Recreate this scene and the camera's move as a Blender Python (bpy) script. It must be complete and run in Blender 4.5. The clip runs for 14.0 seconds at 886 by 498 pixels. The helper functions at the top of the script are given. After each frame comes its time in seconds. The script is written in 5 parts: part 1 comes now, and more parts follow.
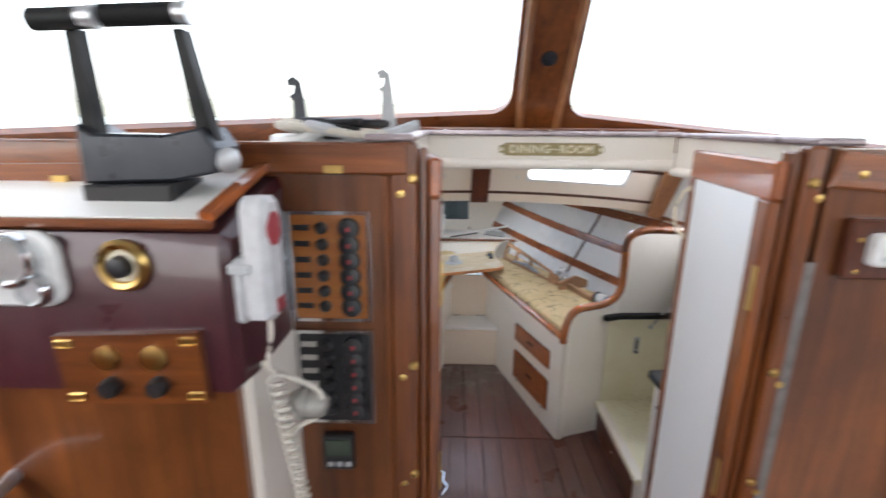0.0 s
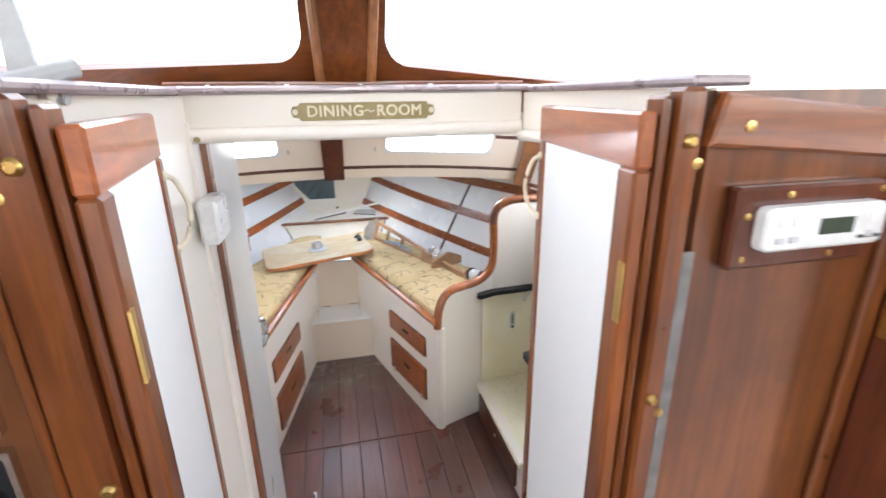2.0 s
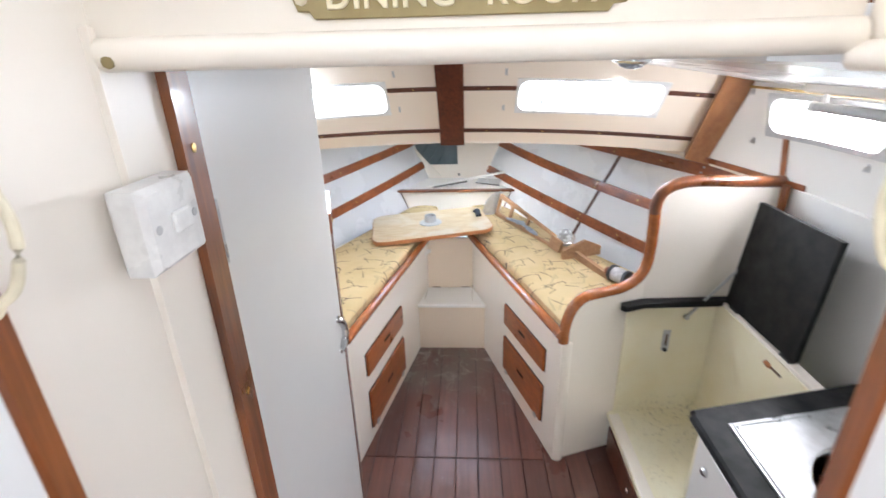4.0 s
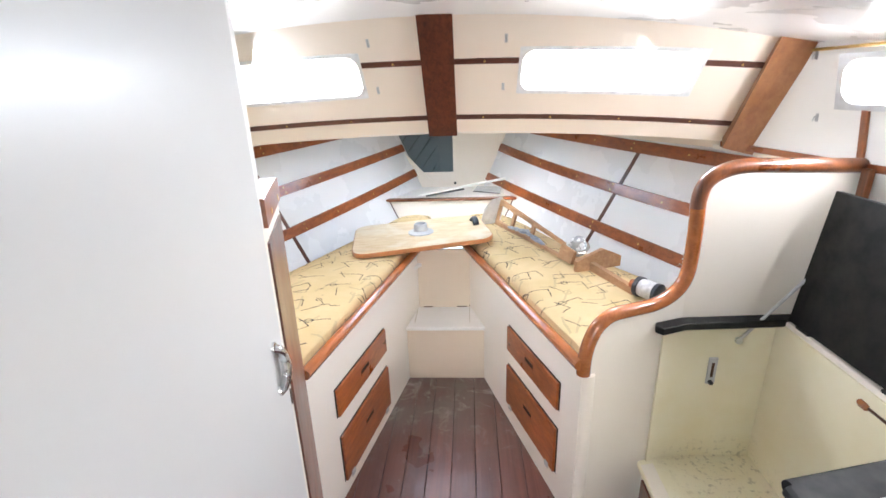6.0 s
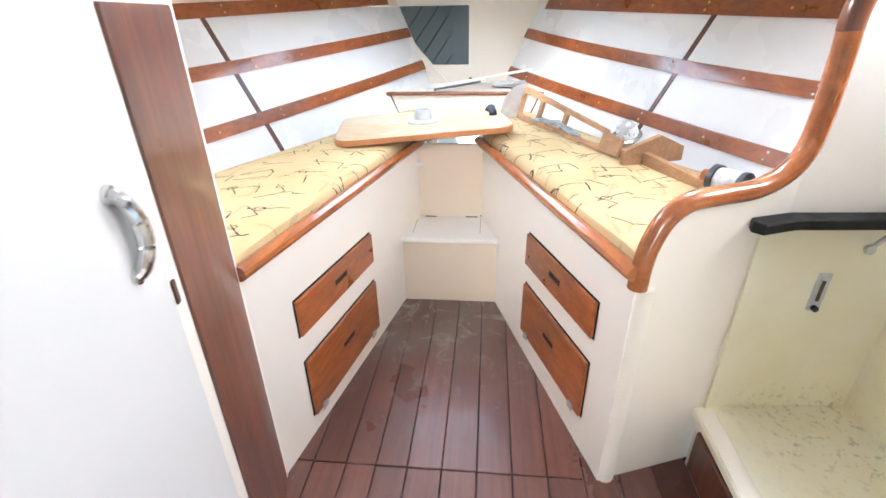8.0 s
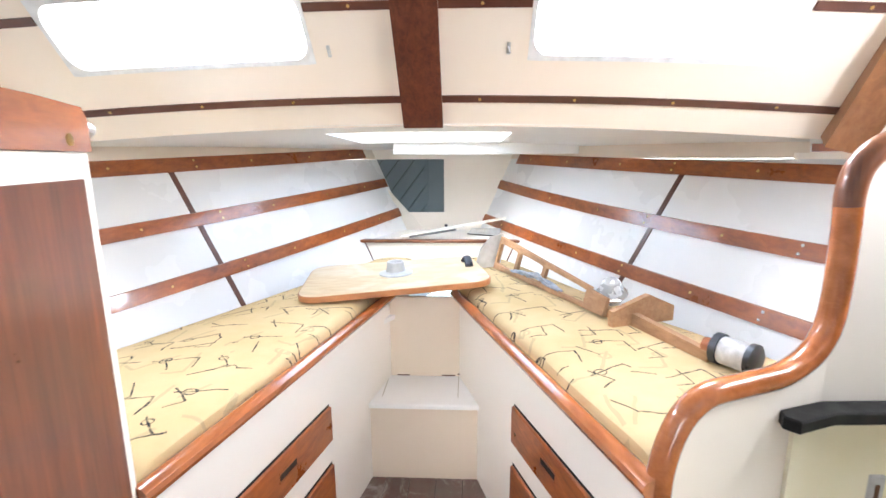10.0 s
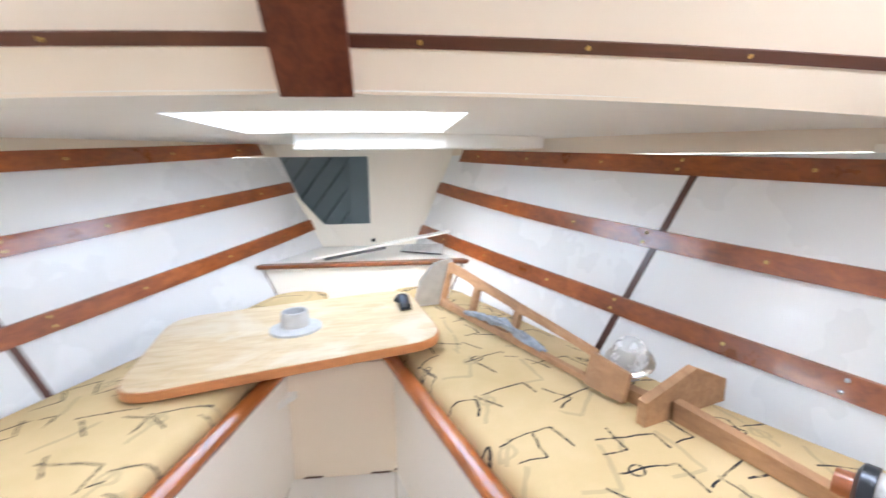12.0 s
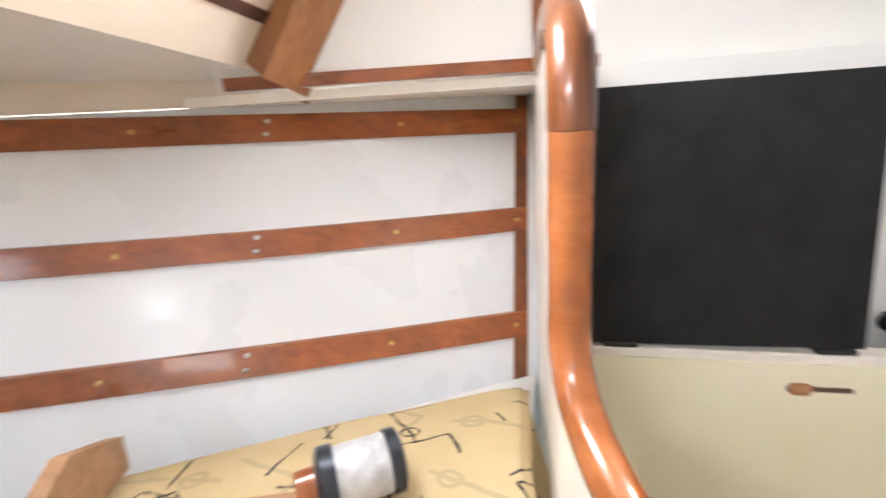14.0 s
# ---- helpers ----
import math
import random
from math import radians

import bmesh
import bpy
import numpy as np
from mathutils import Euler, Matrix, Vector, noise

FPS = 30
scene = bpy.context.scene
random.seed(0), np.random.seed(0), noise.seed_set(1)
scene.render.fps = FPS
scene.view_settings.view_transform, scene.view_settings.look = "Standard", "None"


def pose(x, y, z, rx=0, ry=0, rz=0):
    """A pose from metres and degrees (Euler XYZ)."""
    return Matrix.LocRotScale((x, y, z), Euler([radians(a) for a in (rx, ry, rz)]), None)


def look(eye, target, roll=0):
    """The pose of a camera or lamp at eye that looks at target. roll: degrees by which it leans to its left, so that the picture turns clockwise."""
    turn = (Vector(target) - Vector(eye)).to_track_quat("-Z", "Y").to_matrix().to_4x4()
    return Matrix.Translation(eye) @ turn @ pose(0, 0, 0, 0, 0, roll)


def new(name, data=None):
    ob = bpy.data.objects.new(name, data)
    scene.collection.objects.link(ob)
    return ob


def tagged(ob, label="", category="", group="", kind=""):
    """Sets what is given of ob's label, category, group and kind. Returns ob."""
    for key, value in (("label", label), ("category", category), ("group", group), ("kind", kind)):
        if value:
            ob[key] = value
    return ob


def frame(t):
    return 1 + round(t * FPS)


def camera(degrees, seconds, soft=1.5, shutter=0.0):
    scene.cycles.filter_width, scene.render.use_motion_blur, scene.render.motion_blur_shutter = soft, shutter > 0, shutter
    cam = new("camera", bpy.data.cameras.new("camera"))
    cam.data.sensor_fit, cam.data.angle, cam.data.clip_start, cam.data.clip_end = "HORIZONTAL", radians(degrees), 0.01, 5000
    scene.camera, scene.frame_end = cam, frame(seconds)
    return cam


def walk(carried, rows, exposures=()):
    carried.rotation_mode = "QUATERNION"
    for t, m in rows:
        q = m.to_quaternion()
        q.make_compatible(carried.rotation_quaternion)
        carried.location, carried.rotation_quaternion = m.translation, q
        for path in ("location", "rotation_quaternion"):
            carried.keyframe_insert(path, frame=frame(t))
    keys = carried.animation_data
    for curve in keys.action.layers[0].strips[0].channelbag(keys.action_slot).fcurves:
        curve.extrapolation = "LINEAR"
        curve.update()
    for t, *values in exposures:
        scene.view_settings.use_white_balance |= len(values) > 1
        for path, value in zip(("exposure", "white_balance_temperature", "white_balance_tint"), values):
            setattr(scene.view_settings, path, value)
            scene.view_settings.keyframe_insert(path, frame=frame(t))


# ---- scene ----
cam = camera(87.0, 14.0, shutter=0.5)
PATH = [
    (0, (-0.128, -0.081, 1.922), (-0.17, 1.851, 1.408), 0.5),
    (0.5, (-0.06, -0.053, 1.939), (0.335, 1.844, 1.446), 1.1),
    (1, (-0.056, 0.003, 1.93), (0.659, 1.79, 1.386), 0.4),
    (1.5, (-0.036, 0.088, 1.911), (0.663, 1.863, 1.311), -0.4),
    (2, (0.064, 0.231, 1.888), (0.485, 2.084, 1.263), -0.7),
    (2.5, (0.097, 0.338, 1.861), (0.361, 2.193, 1.162), -0.7),
    (3, (0.088, 0.512, 1.856), (0.293, 2.366, 1.136), -0.3),
    (3.5, (0.091, 0.637, 1.829), (0.189, 2.468, 1.031), -1.2),
    (4, (0.137, 0.762, 1.812), (0.027, 2.61, 1.056), -1.5),
    (4.2, (0.148, 0.803, 1.808), (-0.025, 2.655, 1.075), -1.7),
    (6.5, (0.166, 1.218, 1.518), (0.068, 3.102, 0.853), -2.2),
    (7, (0.16, 1.31, 1.432), (0.055, 3.192, 0.763), -2.9),
    (7.5, (0.157, 1.424, 1.333), (0.029, 3.215, 0.452), -2.0),
    (8, (0.185, 1.53, 1.248), (0.006, 3.304, 0.341), -1.0),
    (8.5, (0.201, 1.591, 1.258), (0.014, 3.444, 0.529), -1.5),
    (9, (0.193, 1.609, 1.284), (0.068, 3.55, 0.817), -0.5),
    (9.2, (0.194, 1.612, 1.293), (0.089, 3.573, 0.913), -0.1),
    (11.3, (0.144, 2.161, 1.295), (0.071, 4.12, 0.9), -1.1),
    (11.5, (0.135, 2.234, 1.294), (0.116, 4.195, 0.903), -0.9),
    (12, (0.185, 2.391, 1.286), (0.377, 4.343, 0.892), -0.5),
    (12.5, (0.21, 2.566, 1.22), (1.0, 4.36, 0.821), -0.1),
    (13, (0.196, 2.692, 1.246), (1.564, 4.063, 0.745), -1.1),
    (13.5, (0.347, 2.66, 1.227), (2.014, 3.643, 0.723), -2.7),
    (14, (0.415, 2.658, 1.21), (2.301, 3.097, 0.71), -3.6),
]
EXPOSURES = [(0.0, -0.75, 6500, 10), (0.5, -0.36, 6480, 10), (1.0, -0.18, 6480, 10), (2.0, -0.1, 6500, 10), (3.5, -0.05, 6550, 10), (4.2, 0.05, 6600, 10), (6.5, 0.36, 6650, 10), (7.0, 0.40, 6600, 10), (8.0, 0.68, 6550, 10), (9.2, 0.72, 6500, 10), (11.5, 0.28, 6500, 10), (12.5, 0.34, 6600, 10), (13.0, 0.36, 6700, 11), (14.0, 0.42, 7150, 12)]
walk(cam, [(t, look(eye, target, roll)) for t, eye, target, roll in PATH], EXPOSURES)
SKY, SUN = 1.6, 3.5
W_SKYLIGHT, W_FRONT, W_SIDE, W_AFT = 2.6, 14.5, 15.0, 6.5

# ---- world, sun, window light and aft fill ----
world = bpy.data.worlds.new("sky")
scene.world = world
world.use_nodes = True
wn, wl = world.node_tree.nodes, world.node_tree.links
sky = wn.new("ShaderNodeTexSky")
sky.sky_type, sky.sun_disc = "NISHITA", False
sky.sun_elevation, sky.sun_rotation = radians(48), radians(200)
sky.air_density, sky.dust_density, sky.ozone_density = 1.0, 3.0, 1.0
wn["Background"].inputs["Strength"].default_value = SKY
haze = wn.new("ShaderNodeHueSaturation")
haze.inputs["Saturation"].default_value = 0.35
wl.new(sky.outputs["Color"], haze.inputs["Color"])
wl.new(haze.outputs["Color"], wn["Background"].inputs["Color"])
sun = new("sun", bpy.data.lights.new("sun", "SUN"))
sun.data.energy, sun.data.angle, sun.data.color = SUN, radians(20), (1.0, 0.96, 0.9)
sun.matrix_world = look((0, 0, 0), (0.25, 0.62, -0.75))


def window_light(name, eye, target, sx, sy, watts, color=(0.79, 0.885, 1.045)):
    """An area lamp that stands in for daylight at one opening."""
    lamp = new(name, bpy.data.lights.new(name, "AREA"))
    lamp.data.shape, lamp.data.size, lamp.data.size_y = "RECTANGLE", sx, sy
    lamp.data.energy, lamp.data.color = watts, color
    lamp.matrix_world = look(eye, target)
    return lamp


window_light("skylight_daylight", (0.0, 3.88, 1.46), (0.0, 3.6, 0.0), 0.6, 0.5, W_SKYLIGHT, (0.50, 0.77, 1.18))
window_light("front_window_daylight", (0.69, 3.16, 1.68), (-0.2, 2.4, 0.2), 0.6, 0.15, W_FRONT)
window_light("front_window_daylight", (-0.6, 3.16, 1.68), (0.9, 2.75, 0.6), 0.6, 0.15, W_FRONT)
window_light("side_window_daylight", (1.46, 2.50, 1.575), (0.35, 2.65, 0.1), 0.42, 0.12, W_SIDE, (0.87, 0.89, 0.97))
# added fill from astern, set in an assumed doorway that stays out of view
window_light("aft_door_daylight", (0.1, -1.62, 1.5), (0.1, 1.5, 1.2), 0.9, 1.5, W_AFT)


# ---- materials ----
class Mat:
    """A node material with a principled shader and a few shorthands."""

    def __init__(self, name, color, rough=0.5, metal=0.0, coat=0.0, spec=0.5):
        self.m = bpy.data.materials.new(name)
        self.m.use_nodes = True
        self.n, self.l = self.m.node_tree.nodes, self.m.node_tree.links
        self.p = self.n["Principled BSDF"]
        self.set("Base Color", (*color, 1))
        self.set("Roughness", rough), self.set("Metallic", metal)
        self.set("Coat Weight", coat), self.set("Coat Roughness", 0.08), self.set("Specular IOR Level", spec)
        self.co = self.n.new("ShaderNodeTexCoord").outputs["Object"]

    def set(self, key, value):
        self.p.inputs[key].default_value = value

    def put(self, key, socket):
        self.l.new(socket, self.p.inputs[key])

    def node(self, kind, **inputs):
        node = self.n.new(kind)
        for key, value in inputs.items():
            key = key.replace("_", " ")
            if hasattr(value, "is_output"):
                self.l.new(value, node.inputs[key])
            else:
                node.inputs[key].default_value = value
        return node

    def mapped(self, scale):
        node = self.n.new("ShaderNodeMapping")
        node.inputs["Scale"].default_value = scale
        self.l.new(self.co, node.inputs["Vector"])
        return node.outputs["Vector"]

    def noise(self, scale, detail=4.0, rough=0.55, vector=None, distort=0.0):
        return self.node("ShaderNodeTexNoise", Vector=vector or self.co, Scale=scale, Detail=detail, Roughness=rough, Distortion=distort).outputs["Fac"]

    def ramp(self, fac, *stops):
        node = self.n.new("ShaderNodeValToRGB")
        e = node.color_ramp.elements
        while len(e) < len(stops):
            e.new(0.5)
        for el, (pos, col) in zip(e, stops):
            el.position = pos
            el.color = (*col, 1) if isinstance(col, tuple) else (col, col, col, 1)
        self.l.new(fac, node.inputs["Fac"])
        return node.outputs["Color"]

    def mix(self, fac, a, b, mode="MIX"):
        node = self.n.new("ShaderNodeMix")
        node.data_type, node.blend_type = "RGBA", mode
        for key, value in ((0, fac), (6, a), (7, b)):
            if hasattr(value, "is_output"):
                self.l.new(value, node.inputs[key])
            else:
                node.inputs[key].default_value = (*value, 1) if isinstance(value, tuple) else value
        return node.outputs[2]

    def math(self, op, a, b=0.0):
        node = self.n.new("ShaderNodeMath")
        node.operation = op
        for k, value in enumerate((a, b)):
            if hasattr(value, "is_output"):
                self.l.new(value, node.inputs[k])
            else:
                node.inputs[k].default_value = value
        return node.outputs[0]

    def bump(self, height, strength=0.2, distance=0.002):
        node = self.node("ShaderNodeBump", Height=height, Strength=strength, Distance=distance)
        self.put("Normal", node.outputs["Normal"])


def wood(name, dark, light, axis, rough=0.28, coat=0.6, fine=1.0, var=0.38):
    m = Mat(name, light, rough, coat=coat)
    long, across = 1.6 * fine, 26.0 * fine
    s = [across] * 3
    s["xyz".index(axis)] = long
    v = m.mapped(tuple(s))
    grain = m.noise(2.2, 6, 0.6, v, 0.6)
    streak = m.noise(0.55, 3, 0.5, v, 1.2)
    blotch = m.noise(3.5, 6, 0.65)
    col = m.ramp(m.math("ADD", m.math("MULTIPLY", grain, 0.6), m.math("MULTIPLY", streak, 0.4)), (0.32, dark), (0.68, light))
    mul = m.ramp(blotch, (0.3, 1.0 - var), (0.7, 1.0 + 0.4 * var))
    rnd = m.node("ShaderNodeObjectInfo").outputs["Random"]
    col = m.mix(1.0, col, mul, "MULTIPLY")
    col = m.mix(1.0, col, m.ramp(rnd, (0.0, 0.82), (1.0, 1.08)), "MULTIPLY")
    m.put("Base Color", col)
    m.put("Roughness", m.ramp(blotch, (0.2, rough * 0.8), (0.8, min(1, rough * 1.5))))
    m.bump(grain, 0.12, 0.0012)
    return m.m


def paint(name, color, rough=0.45, stain=0.06, tint=(0.75, 0.62, 0.42), coat=0.0, bump=0.06):
    m = Mat(name, color, rough, coat=coat)
    big, small = m.noise(2.3, 4), m.noise(60, 3)
    spots = m.noise(11, 6, 0.7)
    col = m.mix(m.ramp(big, (0.45, 0.0), (0.8, stain * 2)), color, tint)
    col = m.mix(m.ramp(spots, (0.66, 0.0), (0.76, stain * 1.5)), col, tuple(c * 0.6 for c in tint))
    m.put("Base Color", col)
    m.put("Roughness", m.ramp(big, (0.3, rough * 0.8), (0.7, min(1, rough * 1.25))))
    m.bump(m.math("ADD", m.math("MULTIPLY", small, 0.4), big), bump, 0.004)
    return m.m


def plain(name, color, rough=0.4, metal=0.0, coat=0.0, wear=0.15):
    m = Mat(name, color, rough, metal, coat)
    f = m.noise(35, 4)
    m.put("Base Color", m.mix(1.0, color, m.ramp(f, (0.3, 1 - wear), (0.7, 1 + wear * 0.4)), "MULTIPLY"))
    m.put("Roughness", m.ramp(m.noise(14, 4), (0.3, rough * 0.75), (0.75, min(1, rough * 1.5))))
    return m.m


MAH_D, MAH_L = (0.095, 0.023, 0.007), (0.33, 0.098, 0.024)
mah_x = wood("varnished_mahogany_x", MAH_D, MAH_L, "x")
mah_y = wood("varnished_mahogany_y", (0.21, 0.048, 0.012), (0.48, 0.132, 0.032), "y")
mah_z = wood("varnished_mahogany_z", MAH_D, MAH_L, "z")
bulk_z = wood("bulkhead_veneer", (0.075, 0.021, 0.007), (0.25, 0.080, 0.022), "z", 0.3, 0.5, 0.6, 0.5)
teak_x = wood("light_teak_x", (0.30, 0.12, 0.045), (0.52, 0.25, 0.11), "x", 0.4, 0.3)
teak_y = wood("light_teak_y", (0.33, 0.11, 0.035), (0.50, 0.20, 0.075), "y", 0.3, 0.5)
teak_z = wood("light_teak_z", (0.26, 0.10, 0.035), (0.44, 0.19, 0.075), "z", 0.35, 0.4)
rail_wood = wood("bent_rail_wood", (0.30, 0.082, 0.020), (0.50, 0.155, 0.042), "y", 0.2, 0.8, 0.8)
dark_z = wood("dark_veneer", (0.06, 0.016, 0.009), (0.20, 0.055, 0.024), "z", 0.3, 0.5, 1.3)
strip_wood = wood("dark_strip_wood", (0.07, 0.02, 0.011), (0.14, 0.042, 0.022), "x", 0.4, 0.3)
floor_wood = wood("worn_floor_mahogany", (0.035, 0.012, 0.009), (0.105, 0.034, 0.022), "y", 0.38, 0.25, 0.7, 0.45)
raw_wood = wood("raw_wood", (0.33, 0.17, 0.085), (0.55, 0.32, 0.17), "y", 0.6, 0.0)
cream = paint("cream_paint", (0.85, 0.795, 0.715), 0.42, 0.06)
cream_side = paint("cream_headlining", (0.85, 0.75, 0.64), 0.5, 0.05)
# cream of the step's upright faces, darkened to beige to carry their shade
step_shade = paint("shaded_step_cream", (0.74, 0.625, 0.50), 0.5, 0.08)
white = paint("white_paint", (0.83, 0.82, 0.79), 0.35, 0.03)
gloss = paint("white_gloss_laminate", (0.81, 0.82, 0.83), 0.27, 0.004, (0.8, 0.78, 0.72), 0.12, 0.02)
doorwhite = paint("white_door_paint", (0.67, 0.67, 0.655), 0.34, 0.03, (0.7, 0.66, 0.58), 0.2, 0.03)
white_panel = paint("white_door_panel", (0.85, 0.86, 0.86), 0.4, 0.01)
dark_board = paint("weathered_dark_board", (0.10, 0.105, 0.11), 0.7, 0.2, (0.05, 0.045, 0.04))
rust = plain("rusty_iron", (0.10, 0.045, 0.022), 0.8, wear=0.5)
hullgrey = paint("grey_board_paint", (0.20, 0.23, 0.25), 0.6, 0.12, (0.12, 0.12, 0.12))
black_lam = plain("black_laminate", (0.007, 0.007, 0.0075), 0.55, wear=0.15)
black_lam.node_tree.nodes["Principled BSDF"].inputs["Specular IOR Level"].default_value = 0.3
black_pl = plain("black_plastic", (0.016, 0.016, 0.018), 0.35)
dark_metal = plain("dark_metal", (0.045, 0.05, 0.06), 0.3, 0.6)
grey_pl = plain("grey_plastic", (0.52, 0.53, 0.54), 0.4)
white_pl = plain("white_plastic", (0.80, 0.80, 0.79), 0.3)
handset_m = plain("off_white_handset", (0.58, 0.58, 0.59), 0.35)
frosted_m = plain("frosted_glass_body", (0.56, 0.55, 0.55), 0.45, wear=0.4)
dingy_m = plain("dingy_grey_plastic", (0.30, 0.285, 0.26), 0.6, wear=0.5)
cable_m = plain("cream_cable", (0.66, 0.62, 0.54), 0.5)
brass = plain("brass", (0.62, 0.42, 0.15), 0.28, 1.0)
old_brass = plain("old_brass_plate", (0.31, 0.245, 0.115), 0.5, 0.25)
ivory = plain("ivory_letters", (0.76, 0.69, 0.52), 0.5)
letters_m = plain("gilt_letters", (0.74, 0.67, 0.48), 0.5)
chrome = plain("chrome", (0.72, 0.73, 0.74), 0.14, 1.0)
steel = plain("brushed_steel", (0.55, 0.56, 0.57), 0.3, 1.0)
alu = plain("aluminium", (0.58, 0.59, 0.60), 0.4, 0.9)
grey_strip = plain("dull_grey_strip", (0.20, 0.19, 0.185), 0.45, wear=0.3)
cap_m = plain("mauve_cap_metal", (0.36, 0.30, 0.31), 0.3, 0.3)
leather = plain("burgundy_leather", (0.058, 0.013, 0.019), 0.33, coat=0.3)
orange_plate = wood("orange_panel", (0.36, 0.11, 0.022), (0.52, 0.19, 0.04), "x", 0.35, 0.4)
bars_m = plain("pale_print", (0.5, 0.48, 0.44), 0.5)
red_m = plain("red_print", (0.36, 0.04, 0.05), 0.5)
lcd = plain("lcd_display", (0.06, 0.08, 0.06), 0.2)
joint_m = plain("dark_joint", (0.012, 0.009, 0.008), 0.8)
table_side = wood("table_edge", (0.34, 0.12, 0.04), (0.5, 0.21, 0.08), "x", 0.35, 0.3)


def glass_material():
    m = Mat("window_glass", (1, 1, 1), 0.0)
    m.set("Transmission Weight", 1.0), m.set("IOR", 1.02)
    return m.m


glass = glass_material()


def dome_material():
    m = Mat("clear_scratched_plastic", (0.80, 0.83, 0.86), 0.18)
    m.set("Transmission Weight", 0.55), m.set("IOR", 1.3)
    m.put("Roughness", m.ramp(m.noise(40, 4), (0.3, 0.08), (0.7, 0.4)))
    return m.m


dome_m = dome_material()


def acrylic_material():
    m = Mat("milky_acrylic", (0.92, 0.95, 0.98), 0.35)
    m.set("Transmission Weight", 0.9), m.set("IOR", 1.2)
    return m.m


acrylic = acrylic_material()


def fabric_material():
    """Yellow upholstery with dark brush strokes, rings and faint grey ticks."""
    m = Mat("yellow_fabric", (0.6, 0.43, 0.16), 0.85, spec=0.2)
    warp = m.node("ShaderNodeTexNoise", Vector=m.co, Scale=14.0, Detail=2.0).outputs["Color"]
    warped = m.node("ShaderNodeVectorMath")
    warped.operation = "MULTIPLY_ADD"
    m.l.new(warp, warped.inputs[0])
    warped.inputs[1].default_value = (0.02, 0.02, 0.02)
    m.l.new(m.co, warped.inputs[2])

    def strokes(scale, shift, wide, length, corner, ring, turn):
        mp = m.n.new("ShaderNodeMapping")
        mp.inputs["Location"].default_value = shift
        m.l.new(warped.outputs[0], mp.inputs["Vector"])
        vor = m.node("ShaderNodeTexVoronoi", Vector=mp.outputs["Vector"], Scale=scale, Randomness=0.5)
        sub = m.n.new("ShaderNodeVectorMath")
        sub.operation = "SUBTRACT"
        m.l.new(mp.outputs["Vector"], sub.inputs[0])
        m.l.new(vor.outputs["Position"], sub.inputs[1])
        sep0 = m.node("ShaderNodeSeparateColor", Color=vor.outputs["Color"])
        rot = m.n.new("ShaderNodeVectorRotate")
        rot.rotation_type = "Z_AXIS"
        m.l.new(sub.outputs[0], rot.inputs["Vector"])
        m.l.new(m.math("ADD", m.math("MULTIPLY", sep0.outputs[0], 0.9), turn), rot.inputs["Angle"])
        sep = m.node("ShaderNodeSeparateXYZ", Vector=rot.outputs["Vector"])
        x, y = sep.outputs[0], sep.outputs[1]
        line = m.math("MULTIPLY", m.math("LESS_THAN", m.math("ABSOLUTE", x), wide), m.math("LESS_THAN", m.math("ABSOLUTE", y), length))
        elbow = m.math("MULTIPLY", m.math("LESS_THAN", m.math("ABSOLUTE", m.math("SUBTRACT", y, length)), wide),
                       m.math("MULTIPLY", m.math("GREATER_THAN", x, 0.0), m.math("LESS_THAN", x, corner)))
        flat = m.node("ShaderNodeCombineXYZ", X=x, Y=m.math("ADD", y, length * 0.4))
        size = m.n.new("ShaderNodeVectorMath")
        size.operation = "LENGTH"
        m.l.new(flat.outputs[0], size.inputs[0])
        loop = m.math("MULTIPLY", m.math("LESS_THAN", m.math("ABSOLUTE", m.math("SUBTRACT", size.outputs["Value"], ring)), wide * 0.9),
                      m.math("GREATER_THAN", sep0.outputs[1], 0.72))
        has_elbow = m.math("MULTIPLY", elbow, m.math("GREATER_THAN", sep0.outputs[2], 0.4))
        return m.math("MINIMUM", m.math("ADD", m.math("ADD", line, has_elbow), loop), 1.0)

    a = strokes(6.0, (0, 0, 0), 0.0026, 0.060, 0.075, 0.014, 0.9)
    b = strokes(6.5, (3.1, 1.7, 0.4), 0.0024, 0.038, 0.050, 0.012, 2.2)
    c = strokes(5.5, (7.7, 4.3, 1.1), 0.0046, 0.060, 0.07, 0.016, 2.9)
    brush = m.ramp(m.noise(90, 2), (0.35, 0.35), (0.55, 1.0))
    cloud = m.noise(5, 4)
    base = m.ramp(cloud, (0.3, (0.515, 0.385, 0.200)), (0.7, (0.61, 0.468, 0.268)))
    col = m.mix(m.math("MULTIPLY", c, 0.32), base, (0.22, 0.20, 0.13))
    col = m.mix(m.math("MULTIPLY", m.math("MAXIMUM", a, b), brush), col, (0.02, 0.02, 0.022))
    m.put("Base Color", col)
    m.bump(m.math("ADD", m.noise(420, 2), m.math("MULTIPLY", cloud, 2.0)), 0.3, 0.003)
    return m.m


fabric = fabric_material()


